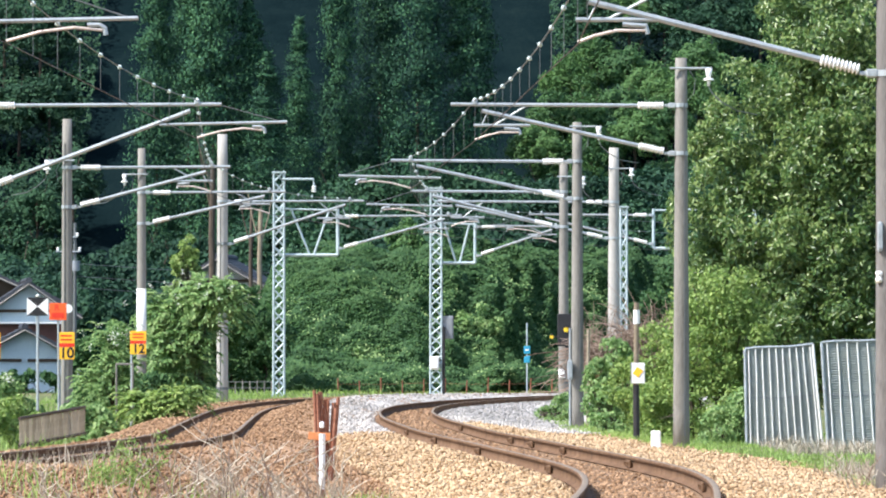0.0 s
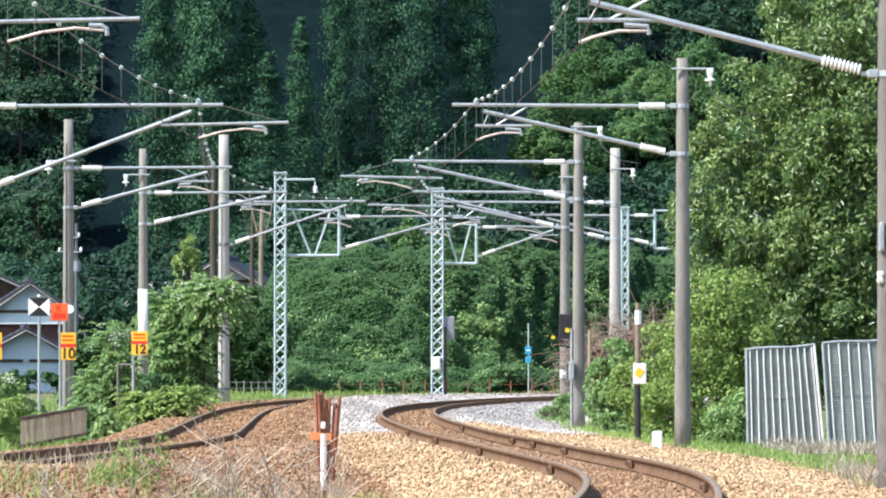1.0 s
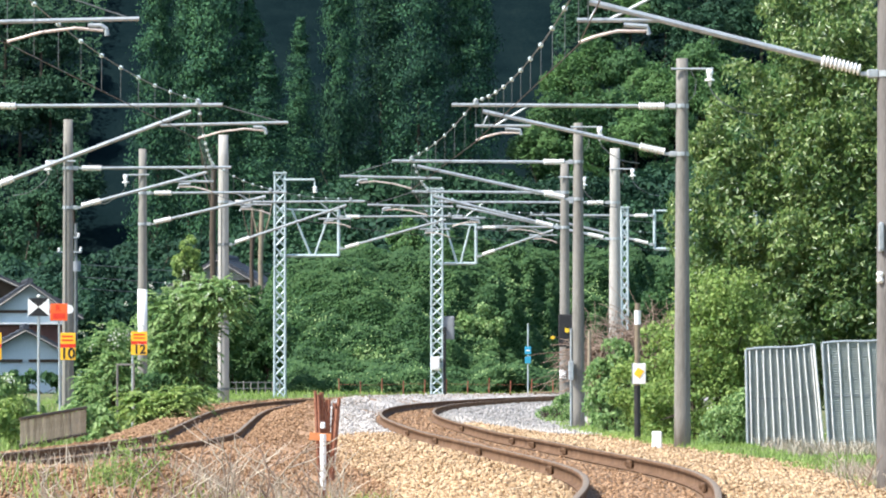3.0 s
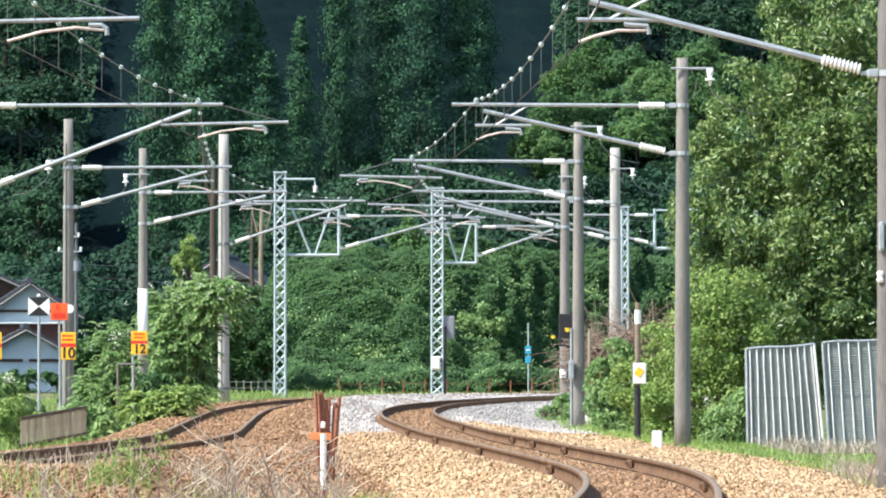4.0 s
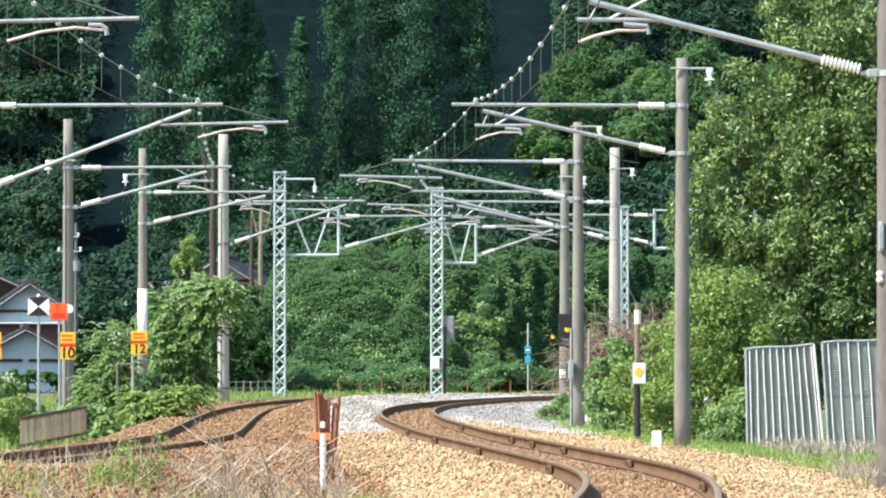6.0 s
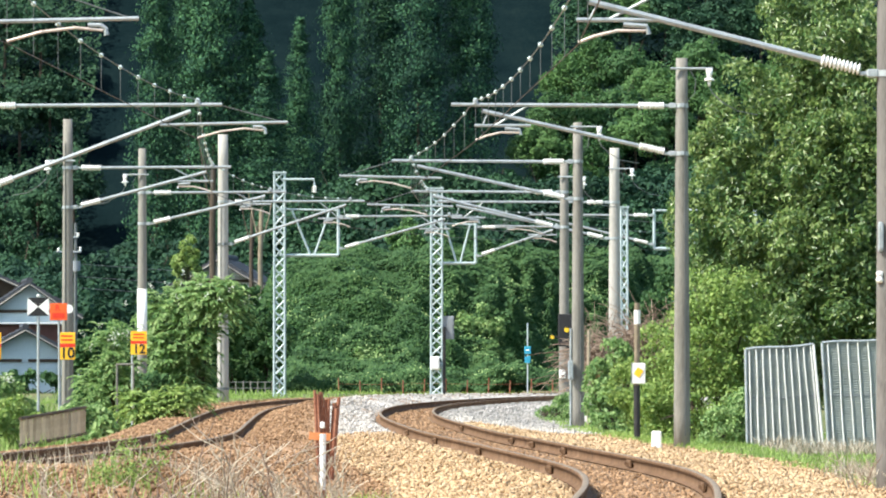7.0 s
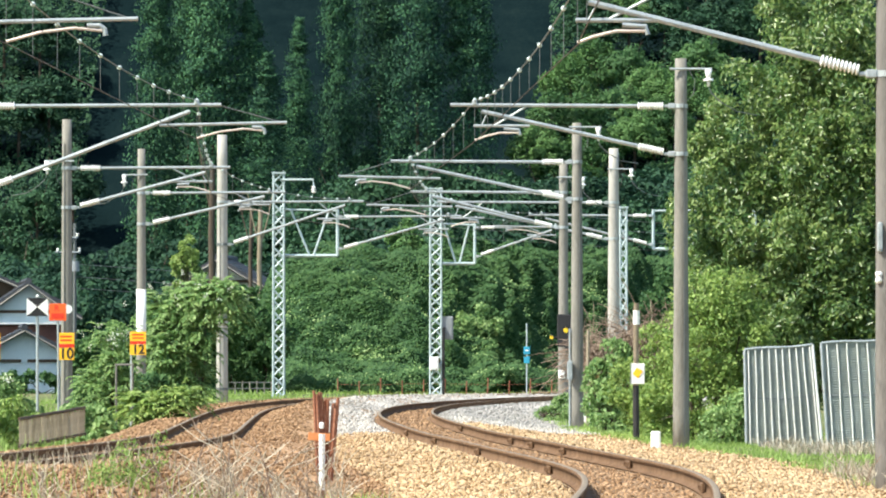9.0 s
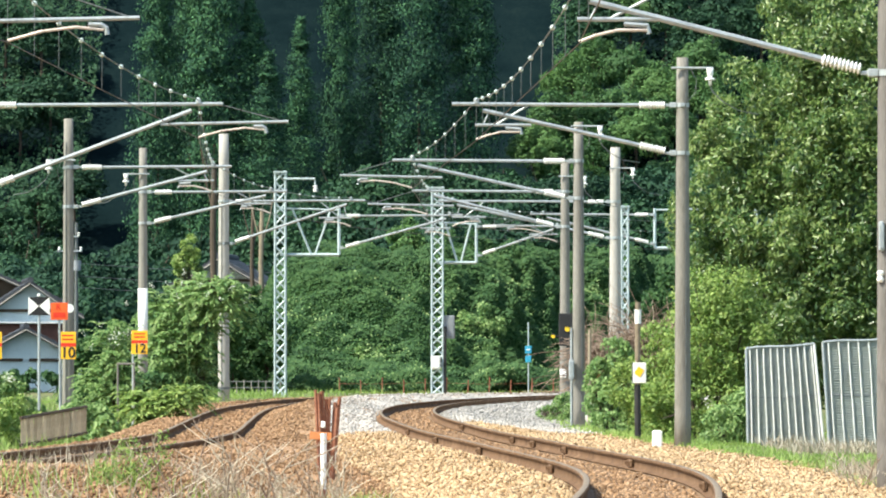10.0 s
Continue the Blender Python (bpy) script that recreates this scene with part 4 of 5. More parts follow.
leafy("bush", 3.468, 128.0, 0.05, [(0, 0, 0.6, 0.45, 0.5, 0.6), (-0.2, 0.1, 1.1, 0.35, 0.4, 0.45), (0.3, 0.1, 1.35, 0.35, 0.4, 0.5), (0.05, 0.1, 1.7, 0.3, 0.4, 0.35)],
      6500, 0.10, LEAF_SHRUB, "green shrub between concrete poles", "bush", 0.55, 4, 47)
leafy("bush", 2.570, 148.0, 0.2, [(0, 0, 0.15, 0.35, 0.5, 0.25), (0.3, 0, 0.25, 0.3, 0.5, 0.3)], 2200, 0.09, LEAF_SHRUB, "low green weeds at the foot of poles", "weeds", 0.4, 3, 48)
leafy("bush", 5.147, 113.0, 0.05, [(0, 0, 0.35, 0.5, 0.5, 0.4), (0.35, 0, 0.5, 0.4, 0.5, 0.45)], 4500, 0.08, LEAF_SHRUB, "grey-green low bush beside the panels", "bush", 0.5, 4, 49)
leafy("bush", 8.907, 230.0, 3.0, [(0, 0, 0.8, 1.4, 1, 1.2), (1.2, 0, 2.0, 1.4, 1, 1.4), (-1.0, 0, 0.2, 1.1, 1, 0.9)], 9000, 0.16, LEAF_VINE, "dark green bush on the bank", "bush", 0.6, 4, 50)


def dead_vines(x, y, z, w, h, n, seed, label):
    """A tangle of leafless brown runners."""
    r = np.random.default_rng(seed)
    t = thing("dead_vines", x, y, z, label, "dead vines")
    bm = B()
    for i in range(n):
        a = np.array([r.uniform(-w, w), r.normal(0, 0.3), r.uniform(0, h * 0.75)])
        pts = [tuple(a)]
        d = np.array([r.normal(0, 0.4), r.normal(0, 0.3), r.uniform(0.1, 0.9)])
        for k in range(5):
            d = d + r.normal(0, 0.35, 3) + np.array([0, 0, -0.12 * k])
            a = a + d * h * 0.11
            pts.append((a[0], a[1], max(a[2], 0.0)))
        tube(bm, pts, 0.012, 4, 0.005)
    ob = part("tangle", bm, DRY_DARK, t)
    return t


dead_vines(3.968, 150.0, 0.9, 0.65, 1.4, 950, 5, "brown leafless vine tangle behind the poles")
dead_vines(4.991, 150.0, 1.1, 0.6, 1.6, 850, 6, "brown leafless vine tangle against the tree")
leafy("bush", 4.505, 152.0, 0.1, [(0, 0, 0.5, 1.0, 0.5, 0.6), (0.7, 0, 0.6, 0.9, 0.5, 0.7), (-0.7, 0, 0.5, 0.5, 0.5, 0.6)], 6000, 0.11, LEAF_SHRUB, "green undergrowth below dead vines", "bush", 0.55, 4, 51)

leafy("bush", 3.929, 146.0, 0.9, [(0, 0, 0.35, 0.5, 0.4, 0.3), (0.4, 0, 0.15, 0.4, 0.4, 0.3), (-0.35, 0, 0.1, 0.3, 0.4, 0.3)], 1500, 0.10, RUSTY_LEAF, "russet withered bush below dead vines", "bush", 0.5, 4, 52)

# shrubs on the outer side of the left track
pinnate("shrub", -6.864, 172.0, 0.1, [(-0.35, 0, 0.8, 0.75, 0.7, 0.8), (-0.7, 0, 1.9, 0.75, 0.7, 0.7), (0.1, 0, 2.4, 0.65, 0.7, 0.6), (0.25, 0.1, 3.3, 0.75, 0.7, 0.45), (-0.75, 0.1, 2.9, 0.6, 0.6, 0.5), (0.75, -0.3, 3.3, 0.6, 0.5, 0.4), (0.85, -0.3, 3.1, 0.5, 0.5, 0.35), (0.6, -0.6, 3.25, 0.6, 0.3, 0.45), (-0.2, 0, 1.6, 0.6, 0.6, 0.7)],
        1150, 0.55, LEAF_SHRUB, "tall green shrub with arching feathered leaves beside a pale pole", "shrub", 61)
pinnate("shrub", -7.100, 136.0, 0.1, [(0, 0, 0.7, 0.7, 0.6, 0.7), (0.0, 0, 1.5, 0.55, 0.5, 0.55), (-0.4, 0, 0.9, 0.45, 0.5, 0.7), (-0.1, 0.1, 2.05, 0.5, 0.4, 0.35), (0.4, -0.1, 0.5, 0.5, 0.5, 0.5)],
        560, 0.36, LEAF_SHRUB, "leafy green shrub with pale flowers by signs", "shrub", 62)
leafy("shrub", -8.850, 124.0, 0.1, [(0, 0, 0.6, 0.6, 0.6, 0.6), (-0.4, 0, 1.0, 0.6, 0.5, 0.5), (0.45, 0, 0.4, 0.4, 0.5, 0.4), (1.5, 0, 0.35, 0.4, 0.5, 0.35)],
      4000, 0.12, LEAF_SHRUB, "mixed green weeds under the signs", "shrub", 0.5, 5, 63, 0.6, 0.03)
pinnate("shrub", -5.65, 126.0, 0.1, [(0, 0, 0.35, 0.45, 0.5, 0.35), (0.3, 0, 0.7, 0.4, 0.4, 0.25), (-0.35, 0, 0.6, 0.4, 0.4, 0.3)],
        210, 0.48, LEAF_YOUNG, "yellow-green feathery-leaved plant at the track edge", "shrub", 64, 4, 0.015)
leafy("shrub", -7.237, 145.0, 0.1, [(0, 0, 0.4, 0.8, 0.6, 0.5), (0.3, 0, 0.8, 0.6, 0.6, 0.4), (-0.9, 0, 0.7, 0.8, 0.6, 0.5)],
      6000, 0.12, LEAF_VINE, "dark green undergrowth along the outer track", "shrub", 0.55, 5, 65, 0.6, 0.02)
leafy("shrub", -7.501, 108.0, 0.0, [(0, 0, 0.5, 0.5, 0.5, 0.45), (0.35, 0, 0.35, 0.4, 0.4, 0.35)], 2600, 0.13, LEAF_YOUNG, "yellow-green weeds by the board fence", "shrub", 0.4, 4, 66, 0.5, 0.02)
leafy("shrub", -6.303, 112.0, 0.0, [(0, 0, 0.35, 0.5, 0.5, 0.35), (-0.25, 0, 0.6, 0.35, 0.4, 0.3)], 2600, 0.12, LEAF_SHRUB, "green weeds between fence and track", "shrub", 0.5, 4, 67, 0.5, 0.02)
leafy("shrub", -6.559, 216.0, 0.3, [(0, 0, 0.8, 0.9, 0.6, 0.9), (-0.9, 0, 1.0, 0.9, 0.6, 1.0), (0.6, 0, 1.9, 0.8, 0.6, 0.9), (-0.6, 0, 2.2, 0.8, 0.6, 0.8), (-0.2, 0, 3.2, 1.0, 0.6, 0.7), (-1.6, 0, 2.8, 0.9, 0.6, 0.7)], 12000, 0.15, LEAF_VINE, "dark green thicket behind the lattice pole", "shrub", 0.6, 4, 68)
leafy("shrub", -8.832, 214.0, 0.3, [(0, 0, 0.9, 1.4, 0.6, 1.0), (-1.4, 0, 1.3, 1.2, 0.6, 1.2), (0.8, 0, 1.9, 0.9, 0.6, 0.8), (0.1, 0, 2.5, 1.3, 0.6, 1.0), (1.4, 0, 2.6, 0.9, 0.6, 0.9)], 11000, 0.17, LEAF_VINE, "dark green thicket below the house", "shrub", 0.6, 4, 69)
leafy("shrub", -13.891, 214.0, 0.3, [(0, 0, 0.4, 1.8, 0.6, 0.5), (2.2, 0, 1.2, 1.2, 0.6, 1.0), (-1.6, 0, 0.4, 1.2, 0.6, 0.5), (3.2, 0, 2.0, 0.9, 0.6, 0.9)], 9000, 0.17, LEAF_VINE, "dark green hedge in front of houses", "shrub", 0.6, 4, 70)
leafy("shrub", -10.09, 246.0, 0.5, [(0, 0, 5.0, 0.6, 0.5, 0.45), (0.05, 0, 5.6, 0.35, 0.4, 0.5), (-0.2, 0, 4.4, 0.45, 0.4, 0.4)], 1900, 0.15, LEAF_YOUNG, "yellow-green young tree behind the shrubs", "shrub", 0.5, 3, 71)


def flowers(x, y, z, wx, wz, n, seed):
    """Pale blossom heads scattered over weeds."""
    r = np.random.default_rng(seed)
    heads = r.normal(0, 1, (max(6, n // 9), 3)) * np.array([wx, 0.25, wz])
    c = heads[r.integers(0, len(heads), n)] + r.normal(0, 0.045, (n, 3))
    t = thing("flower_heads", x, y, z, "small pale blossom heads among the weeds", "flowers", "pale flowers")
    ob = new("blossom", leaf_mesh("blossom", c, np.tile(np.array([0.0, -0.7, 0.7]), (n, 1)), 0.04, FLOWER, 0.8, 0.1, 0.6))
    ob.parent = t
    part("stalk", tube(B(), [(0, 0, -z), (0.02, 0, -z * 0.4), (0, 0, 0)], 0.01, 5, 0.004), LEAF_SHRUB, t)


flowers(-8.75, 123.3, 1.3, 0.28, 0.14, 80, 1)
flowers(-7.15, 135.6, 2.1, 0.3, 0.16, 120, 2)
flowers(-7.016, 170.0, 3.485, 0.6, 0.3, 130, 3)


# heaps of shrubs on the bank
for i_, (x_, y_, z_, w_, h_, m_, words_) in enumerate((
        (-3.881, 232.0, 3.739, 1.5, 1.0, LEAF_VINE, "green shrub heaped on the bank"), (-2.000, 234.0, 4.821, 1.3, 0.9, LEAF_VINE, "green shrub heaped on the bank"),
        (-5.062, 233.0, 5.019, 1.1, 0.9, LEAF_WOOD, "dark green shrub on top of the bank"), (-1.353, 240.0, 6.321, 0.7, 0.7, LEAF_LIGHT, "light green sapling on top of the bank"),
        (1.374, 229.0, 2.879, 1.0, 0.7, LEAF_SHRUB, "pale green bushy weeds on the bank"), (-2.753, 226.0, 1.630, 0.8, 0.5, LEAF_SHRUB, "pale green bushy weeds low on the bank"),
        (3.132, 236.0, 4.634, 1.6, 1.0, LEAF_VINE, "green shrub heaped on the bank"), (0.779, 238.0, 5.741, 1.2, 0.8, LEAF_VINE, "green shrub on top of the bank"))):
    leafy("bank_shrub", x_, y_, z_ - h_, [(0, 0, h_, w_, 0.7, h_), (w_ * 0.5, 0, h_ * 0.7, w_ * 0.6, 0.6, h_ * 0.7), (-w_ * 0.5, 0, h_ * 0.8, w_ * 0.6, 0.6, h_ * 0.8)], int(5200 * w_ * h_) + 800, 0.14, m_, words_, "shrub", 0.55, 3, 120 + i_, 0.5, 0.03, "shrubs on the bank")

SHRUBS = [o for o in scene.objects if o.parent is None and o.name.split(".")[0] in ("shrub", "bush") and o.location.y < 180]


# ---- grass ----
def blades(name, x, y, z, h, wide, mat, label, seed, lean=0.35):
    r = np.random.default_rng(seed)
    n = len(x)
    a = r.uniform(0, 6.283, n)
    foot = np.stack([x, y, z], 1)
    side = np.stack([np.cos(a), np.sin(a) * 0.5, np.zeros(n)], 1) * wide
    bend = np.stack([r.normal(0, lean, n) * h, r.normal(0, lean, n) * h, np.zeros(n)], 1)
    mid = foot + bend * 0.35 + np.stack([np.zeros(n), np.zeros(n), h * 0.6], 1)
    tip = foot + bend + np.stack([np.zeros(n), np.zeros(n), h], 1)
    v = np.stack([foot - side, foot + side, mid + side * 0.7, mid - side * 0.7, tip], 1).reshape(-1, 3)
    i = np.arange(n)[:, None] * 5
    f = np.concatenate([np.hstack([i, i + 1, i + 2]), np.hstack([i, i + 2, i + 3]), np.hstack([i + 3, i + 2, i + 4])], 0)
    return tagged(new(name, from_arrays(name, v, f, mat)), label, "grass", kind="stuff")


def build_grass():
    r = np.random.default_rng(21)
    n = 62000
    y = r.uniform(64, 146, n)
    x = RIGHT(y) + grass_edge(y) + r.uniform(0, 5.2, n) + 0.35 * wobble(np.stack([y, y, y], 1), 0.5, 4)
    patch = wobble(np.stack([x, y, x], 1), 0.7, 14)
    keep = (r.uniform(0, 1, n) < 0.55 + 0.6 * patch)
    dry = keep & (((x > 5.6) & (y > 99) & (y < 113)) | ((x > 5.1) & (y < 82)))
    green = keep & ~dry
    z = np.maximum(ground_height(x, y), bed_height(x, y)) - 0.02
    blades("grass", x[green], y[green], z[green], r.uniform(0.03, 0.13, green.sum()), 0.009, GRASS, "fresh green grass strip along the ballast", 22)
    m = r.uniform(0, 1, n) < 0.4
    blades("dry_grass", x[dry & m], y[dry & m], z[dry & m], r.uniform(0.08, 0.26, (dry & m).sum()), 0.01, DRY, "pale dry grass beside metal panels", 23, 0.6)
    n = 700
    x = 5.258 + r.normal(0, 0.25, n)
    y = 76 + r.normal(0, 3.0, n)
    blades("dry_grass", x, y, ground_height(x, y), r.uniform(0.1, 0.36, n), 0.006, DRY, "tall pale dry grass at the pole's foot", 24, 0.45)
    n = 2200
    x, y = r.uniform(-12.5, -2.0, n), r.uniform(196, 222, n)
    ok = x < LEFT(y) - 2.4
    blades("grass", x[ok], y[ok], ground_height(x, y)[ok], r.uniform(0.06, 0.22, ok.sum()), 0.02, GRASS, "rough grass beyond the far curve", 25)
    n = 10000
    y = r.uniform(98, 196, n)
    x = LEFT(y) - r.uniform(2.4, 7.0, n)
    blades("grass", x, y, ground_height(x, y), r.uniform(0.1, 0.5, n) * np.where(y > 140, 0.4, 1.0), 0.012, GRASS, "rough weeds beside the outer track", 26)
    n = 4000
    x, y = r.uniform(-4, 12, n), r.uniform(213, 222, n)
    ok = x > LEFT(y) - 40
    blades("grass", x[ok], y[ok], ground_height(x, y)[ok], r.uniform(0.1, 0.3, ok.sum()), 0.02, GRASS, "tall rough grass at the foot of the bank", 27)


build_grass()


def dry_weed(x, y, z, height, n, spread, seed, label, lean=0.2):
    """Leafless brittle stalks that fork upward."""
    r = np.random.default_rng(seed)
    t = thing("dry_weed", x, y, z, label, "dry weeds", "dry weeds on the ballast")
    for i in range(n):
        bm = B()
        h = height * r.uniform(0.5, 1.08)
        foot = np.array([r.normal(0, spread), r.normal(0, 0.5), -0.1])
        d = np.array([r.normal(0, lean), r.normal(0, 0.15), 1.0])
        pts = [foot]
        for k in range(6):
            d = d + np.array([r.normal(0, 0.13), 0, -0.02 * k])
            pts.append(pts[-1] + d * (h + 0.1) / 6)
        tube(bm, [tuple(p) for p in pts], 0.0105, 4, 0.004)
        for k in (2, 3, 4, 5):
            e = d + np.array([r.choice((-1, 1)) * r.uniform(0.4, 1.1), r.normal(0, 0.3), -0.1])
            b = pts[k] + e * h * 0.15
            c = b + (e + np.array([r.normal(0, 0.35), 0, 0.3])) * h * 0.14
            tube(bm, [tuple(pts[k]), tuple(b), tuple(c)], 0.006, 3, 0.0025)
            f = b + (e * np.array([-0.5, 1, 1]) + np.array([0, 0, 0.4])) * h * 0.1
            tube(bm, [tuple(b), tuple(f)], 0.003, 3, 0.0015)
        part("stalk", bm, DRY if i % 4 else DRY_DARK, t)
    return t


WEEDS = []
for i_, (px_, d_, h_, n_, sp_) in enumerate(((-3.2, 52, 0.45, 7, 0.26), (-2.75, 50, 0.65, 9, 0.24), (-2.25, 51, 0.9, 10, 0.22), (-1.85, 53, 1.0, 11, 0.2), (-1.5, 52, 0.95, 11, 0.18), (-1.12, 54, 0.8, 9, 0.14), (-0.75, 53, 0.5, 8, 0.14), (-3.6, 54, 0.4, 5, 0.2))):
    WEEDS.append(dry_weed(px_, d_, float(bed_height(px_, d_)) - 0.05, h_, n_, sp_, 80 + i_, "tan leafless dry weed stalks standing on brown ballast"))
WEEDS.append(dry_weed(4.643, 68.0, 0.1, 0.65, 7, 0.12, 95, "thin bare twigs beside the pole's foot", 0.15))
leafy("weed", -2.621, 53.0, 0.55, [(0, 0, 0.2, 0.22, 0.3, 0.2), (0.13, 0, 0.36, 0.13, 0.3, 0.12), (-0.18, 0, 0.14, 0.2, 0.3, 0.15), (0.28, 0, 0.12, 0.14, 0.3, 0.1)], 800, 0.05, LEAF_YOUNG, "sparse green weed among dry stalks", "weed", 0.3, 5, 90, 0.6, 0.006)


def foreground_grass():
    r = np.random.default_rng(31)
    n = 1500
    x = np.concatenate([r.normal(-0.85, 0.18, n // 2), r.uniform(-4, -0.7, n // 2)])
    y = r.uniform(50, 56, n)
    blades("grass", x, y, bed_height(x, y) - 0.02, r.uniform(0.08, 0.30, n), 0.006, GRASS, "thin green grass tufts on the ballast", 32)
    n = 1100
    x, y = r.uniform(-4.2, -0.9, n), r.uniform(48, 70, n)
    blades("dry_grass", x, y, bed_height(x, y) - 0.02, r.uniform(0.08, 0.38, n), 0.004, DRY, "thin dry grass on the brown ballast", 33)


foreground_grass()


# ---- signs, posts and small things along the line ----
def letters(word, size, x, y, z, mat, parent, name="lettering"):
    """Raised characters that face the viewer."""
    cu = bpy.data.curves.new(name, "FONT")
    cu.body, cu.size, cu.extrude, cu.align_x, cu.align_y = word, size, 0.002, "CENTER", "CENTER"
    cu.offset = size * 0.025
    tmp = new("text_source", cu)
    me = bpy.data.meshes.new_from_object(tmp.evaluated_get(bpy.context.evaluated_depsgraph_get()))
    bpy.data.objects.remove(tmp)
    me.materials.clear()
    me.materials.append(mat)
    ob = new(name, me)
    ob.parent = parent
    ob.matrix_basis = pose(x, y, z, 90, 0, 0)
    return ob


def car_stop_sign(x, y, z0, z1, w, word, seen):
    """A yellow board with a red band and a number, on a slim post."""
    t = thing("stop_marker", x, y, 0.0, "yellow board with red band and a black number" if seen else "yellow board with red band, half hidden", "sign", "stop markers")
    part("post", tube(B(), [(-w * 0.42, 0.03, -0.2), (-w * 0.42, 0.03, z1)], 0.022, 8), GALVANISED, t)
    h = z1 - z0
    part("upper_board", block(B(), 0, 0, z0 + h * 0.79, w, 0.012, h * 0.40, 0.004), YELLOW, t)
    part("red_band", block(B(), 0, 0, z0 + h * 0.52, w, 0.012, h * 0.13, 0.003), RED, t)
    part("lower_board", block(B(), 0, 0, z0 + h * 0.225, w, 0.012, h * 0.44, 0.004), YELLOW, t)
    for k in (0.72, 0.86):
        part("text_bar", block(B(), 0, -0.009, z0 + h * k, w * 0.7, 0.004, h * 0.055), RED, t)
    if word:
        letters(word, h * 0.53, 0.01, -0.008, z0 + h * 0.225, BLACK, t)
    return t


car_stop_sign(-7.557, 125.0, 1.664, 2.221, 0.33, "10", True)
car_stop_sign(-6.456, 132.0, 1.774, 2.278, 0.34, "12", True)
car_stop_sign(-9.045, 125.0, 1.664, 2.221, 0.33, "", False)


def bow_tie_sign():
    x, y = -7.941, 122.0
    t = thing("limit_sign", x, y, 0.0, "black and white quartered square sign on a slim post", "sign")
    z = 2.706
    part("post", tube(B(), [(0, 0.03, -0.2), (0, 0.03, z + 0.1)], 0.028, 8), GALVANISED, t)
    w, h = 0.21, 0.18
    part("board", block(B(), 0, 0, z, 2 * w, 0.015, 2 * h, 0.004), BLACK, t)
    for s in (-1, 1):
        bm = B()
        a = [bm.verts.new(p) for p in ((s * w, -0.012, z - h), (s * w, -0.012, z + h), (0, -0.012, z))]
        b = [bm.verts.new((v.co.x, -0.006, v.co.z)) for v in a]
        bm.faces.new(a if s < 0 else a[::-1])
        for i in range(3):
            bm.faces.new((a[i], a[(i + 1) % 3], b[(i + 1) % 3], b[i]))
        part("white_triangle", bm, WHITE_PAINT, t)
    bm = B()
    bmesh.ops.create_icosphere(bm, subdivisions=2, radius=0.035)
    bmesh.ops.translate(bm, verts=bm.verts, vec=(0, 0, z + h + 0.03))
    part("finial", bm, WHITE_PAINT, t)


bow_tie_sign()


def radius_sign():
    x, y = -7.418, 120.0
    t = thing("curve_sign", x, y, 0.0, "orange-red square sign lettered in pale red on a post", "sign")
    z = 2.590
    part("post", tube(B(), [(0.02, 0.03, -0.2), (0.0, 0.03, z + 0.1)], 0.02, 8), GALVANISED, t)
    part("board", block(B(), 0, 0, z, 0.33, 0.015, 0.33, 0.004), ORANGE, t)
    letters("R", 0.15, -0.02, -0.010, z + 0.075, RED, t)
    part("text_bar", block(B(), 0, -0.010, z - 0.075, 0.24, 0.004, 0.10), RED, t)


radius_sign()


def round_lamp():
    t = thing("white_disc", -8.293, 138.0, 2.797, "small white round plate strapped to the pole", "plate")
    bm = B()
    tube(bm, [(0, -0.17, 0), (0, -0.21, 0)], 0.10, 16)
    part("disc", bm, WHITE_PAINT, t)
    part("strap", tube(B(), [(0, 0.9, 0.0), (0, -0.17, 0)], 0.015, 6), GALVANISED, t)


round_lamp()


def white_sleeve(pole, r, z0, z1, name="white_band"):
    """A painted stretch of a pole, a thin sleeve around it."""
    ob = part(name, tube(B(), [(0, 0, z0), (0, 0, z1)], r, 20), WHITE_PAINT, pole, "white painted stretch")
    smooth(ob)


white_sleeve(L2, 0.126, 1.410, 3.460)
for z_ in (5.071, 2.921, 0.836):
    part("band", tube(B(), [(0, 0, z_ - 0.34), (0, 0, z_ - 0.26)], 0.174, 18), STEEL_WIRE, L3)


def feeder(pole, base, x0, x1, z, drop, way):
    """A cross bar near a pole's head with a hanging insulator and a slack jumper."""
    part("cross_bar", tube(B(), [(x0, -0.13, z), (x1, -0.13, z)], 0.022, 6), GALVANISED, pole)
    e = x1 - way * 0.06
    bm = tube(B(), [(e, -0.13, z - 0.01), (e, -0.13, z - 0.17)], 0.062, 12, 0.04)
    tube(bm, [(e, -0.13, z - 0.17), (e, -0.13, z - 0.21)], 0.075, 12, 0.095)
    tube(bm, [(e, -0.13, z - 0.21), (e, -0.13, z - 0.3)], 0.032, 10, 0.026)
    smooth(part("insulator", bm, PORCELAIN, pole))
    a = Vector((e, -0.13, z - 0.3))
    pts = [a, a + Vector((way * 0.05, 0, -0.12)), a + Vector((way * 0.22, 0, -0.28)), a + Vector((way * 0.5, 0.3, -0.42)), a + Vector((way * 0.9, 1.5, -0.44))]
    part("jumper_wire", tube(B(), pts, 0.010, 5), STEEL_WIRE, pole)
    pts = [Vector((way * 0.13, -0.05, z)), Vector((way * 0.24, -0.08, z - 0.2)), Vector((way * 0.22, -0.06, z - 0.42)), Vector((way * 0.1, -0.03, z - 0.55))]
    part("jumper_wire", tube(B(), pts, 0.008, 5), STEEL_WIRE, pole)


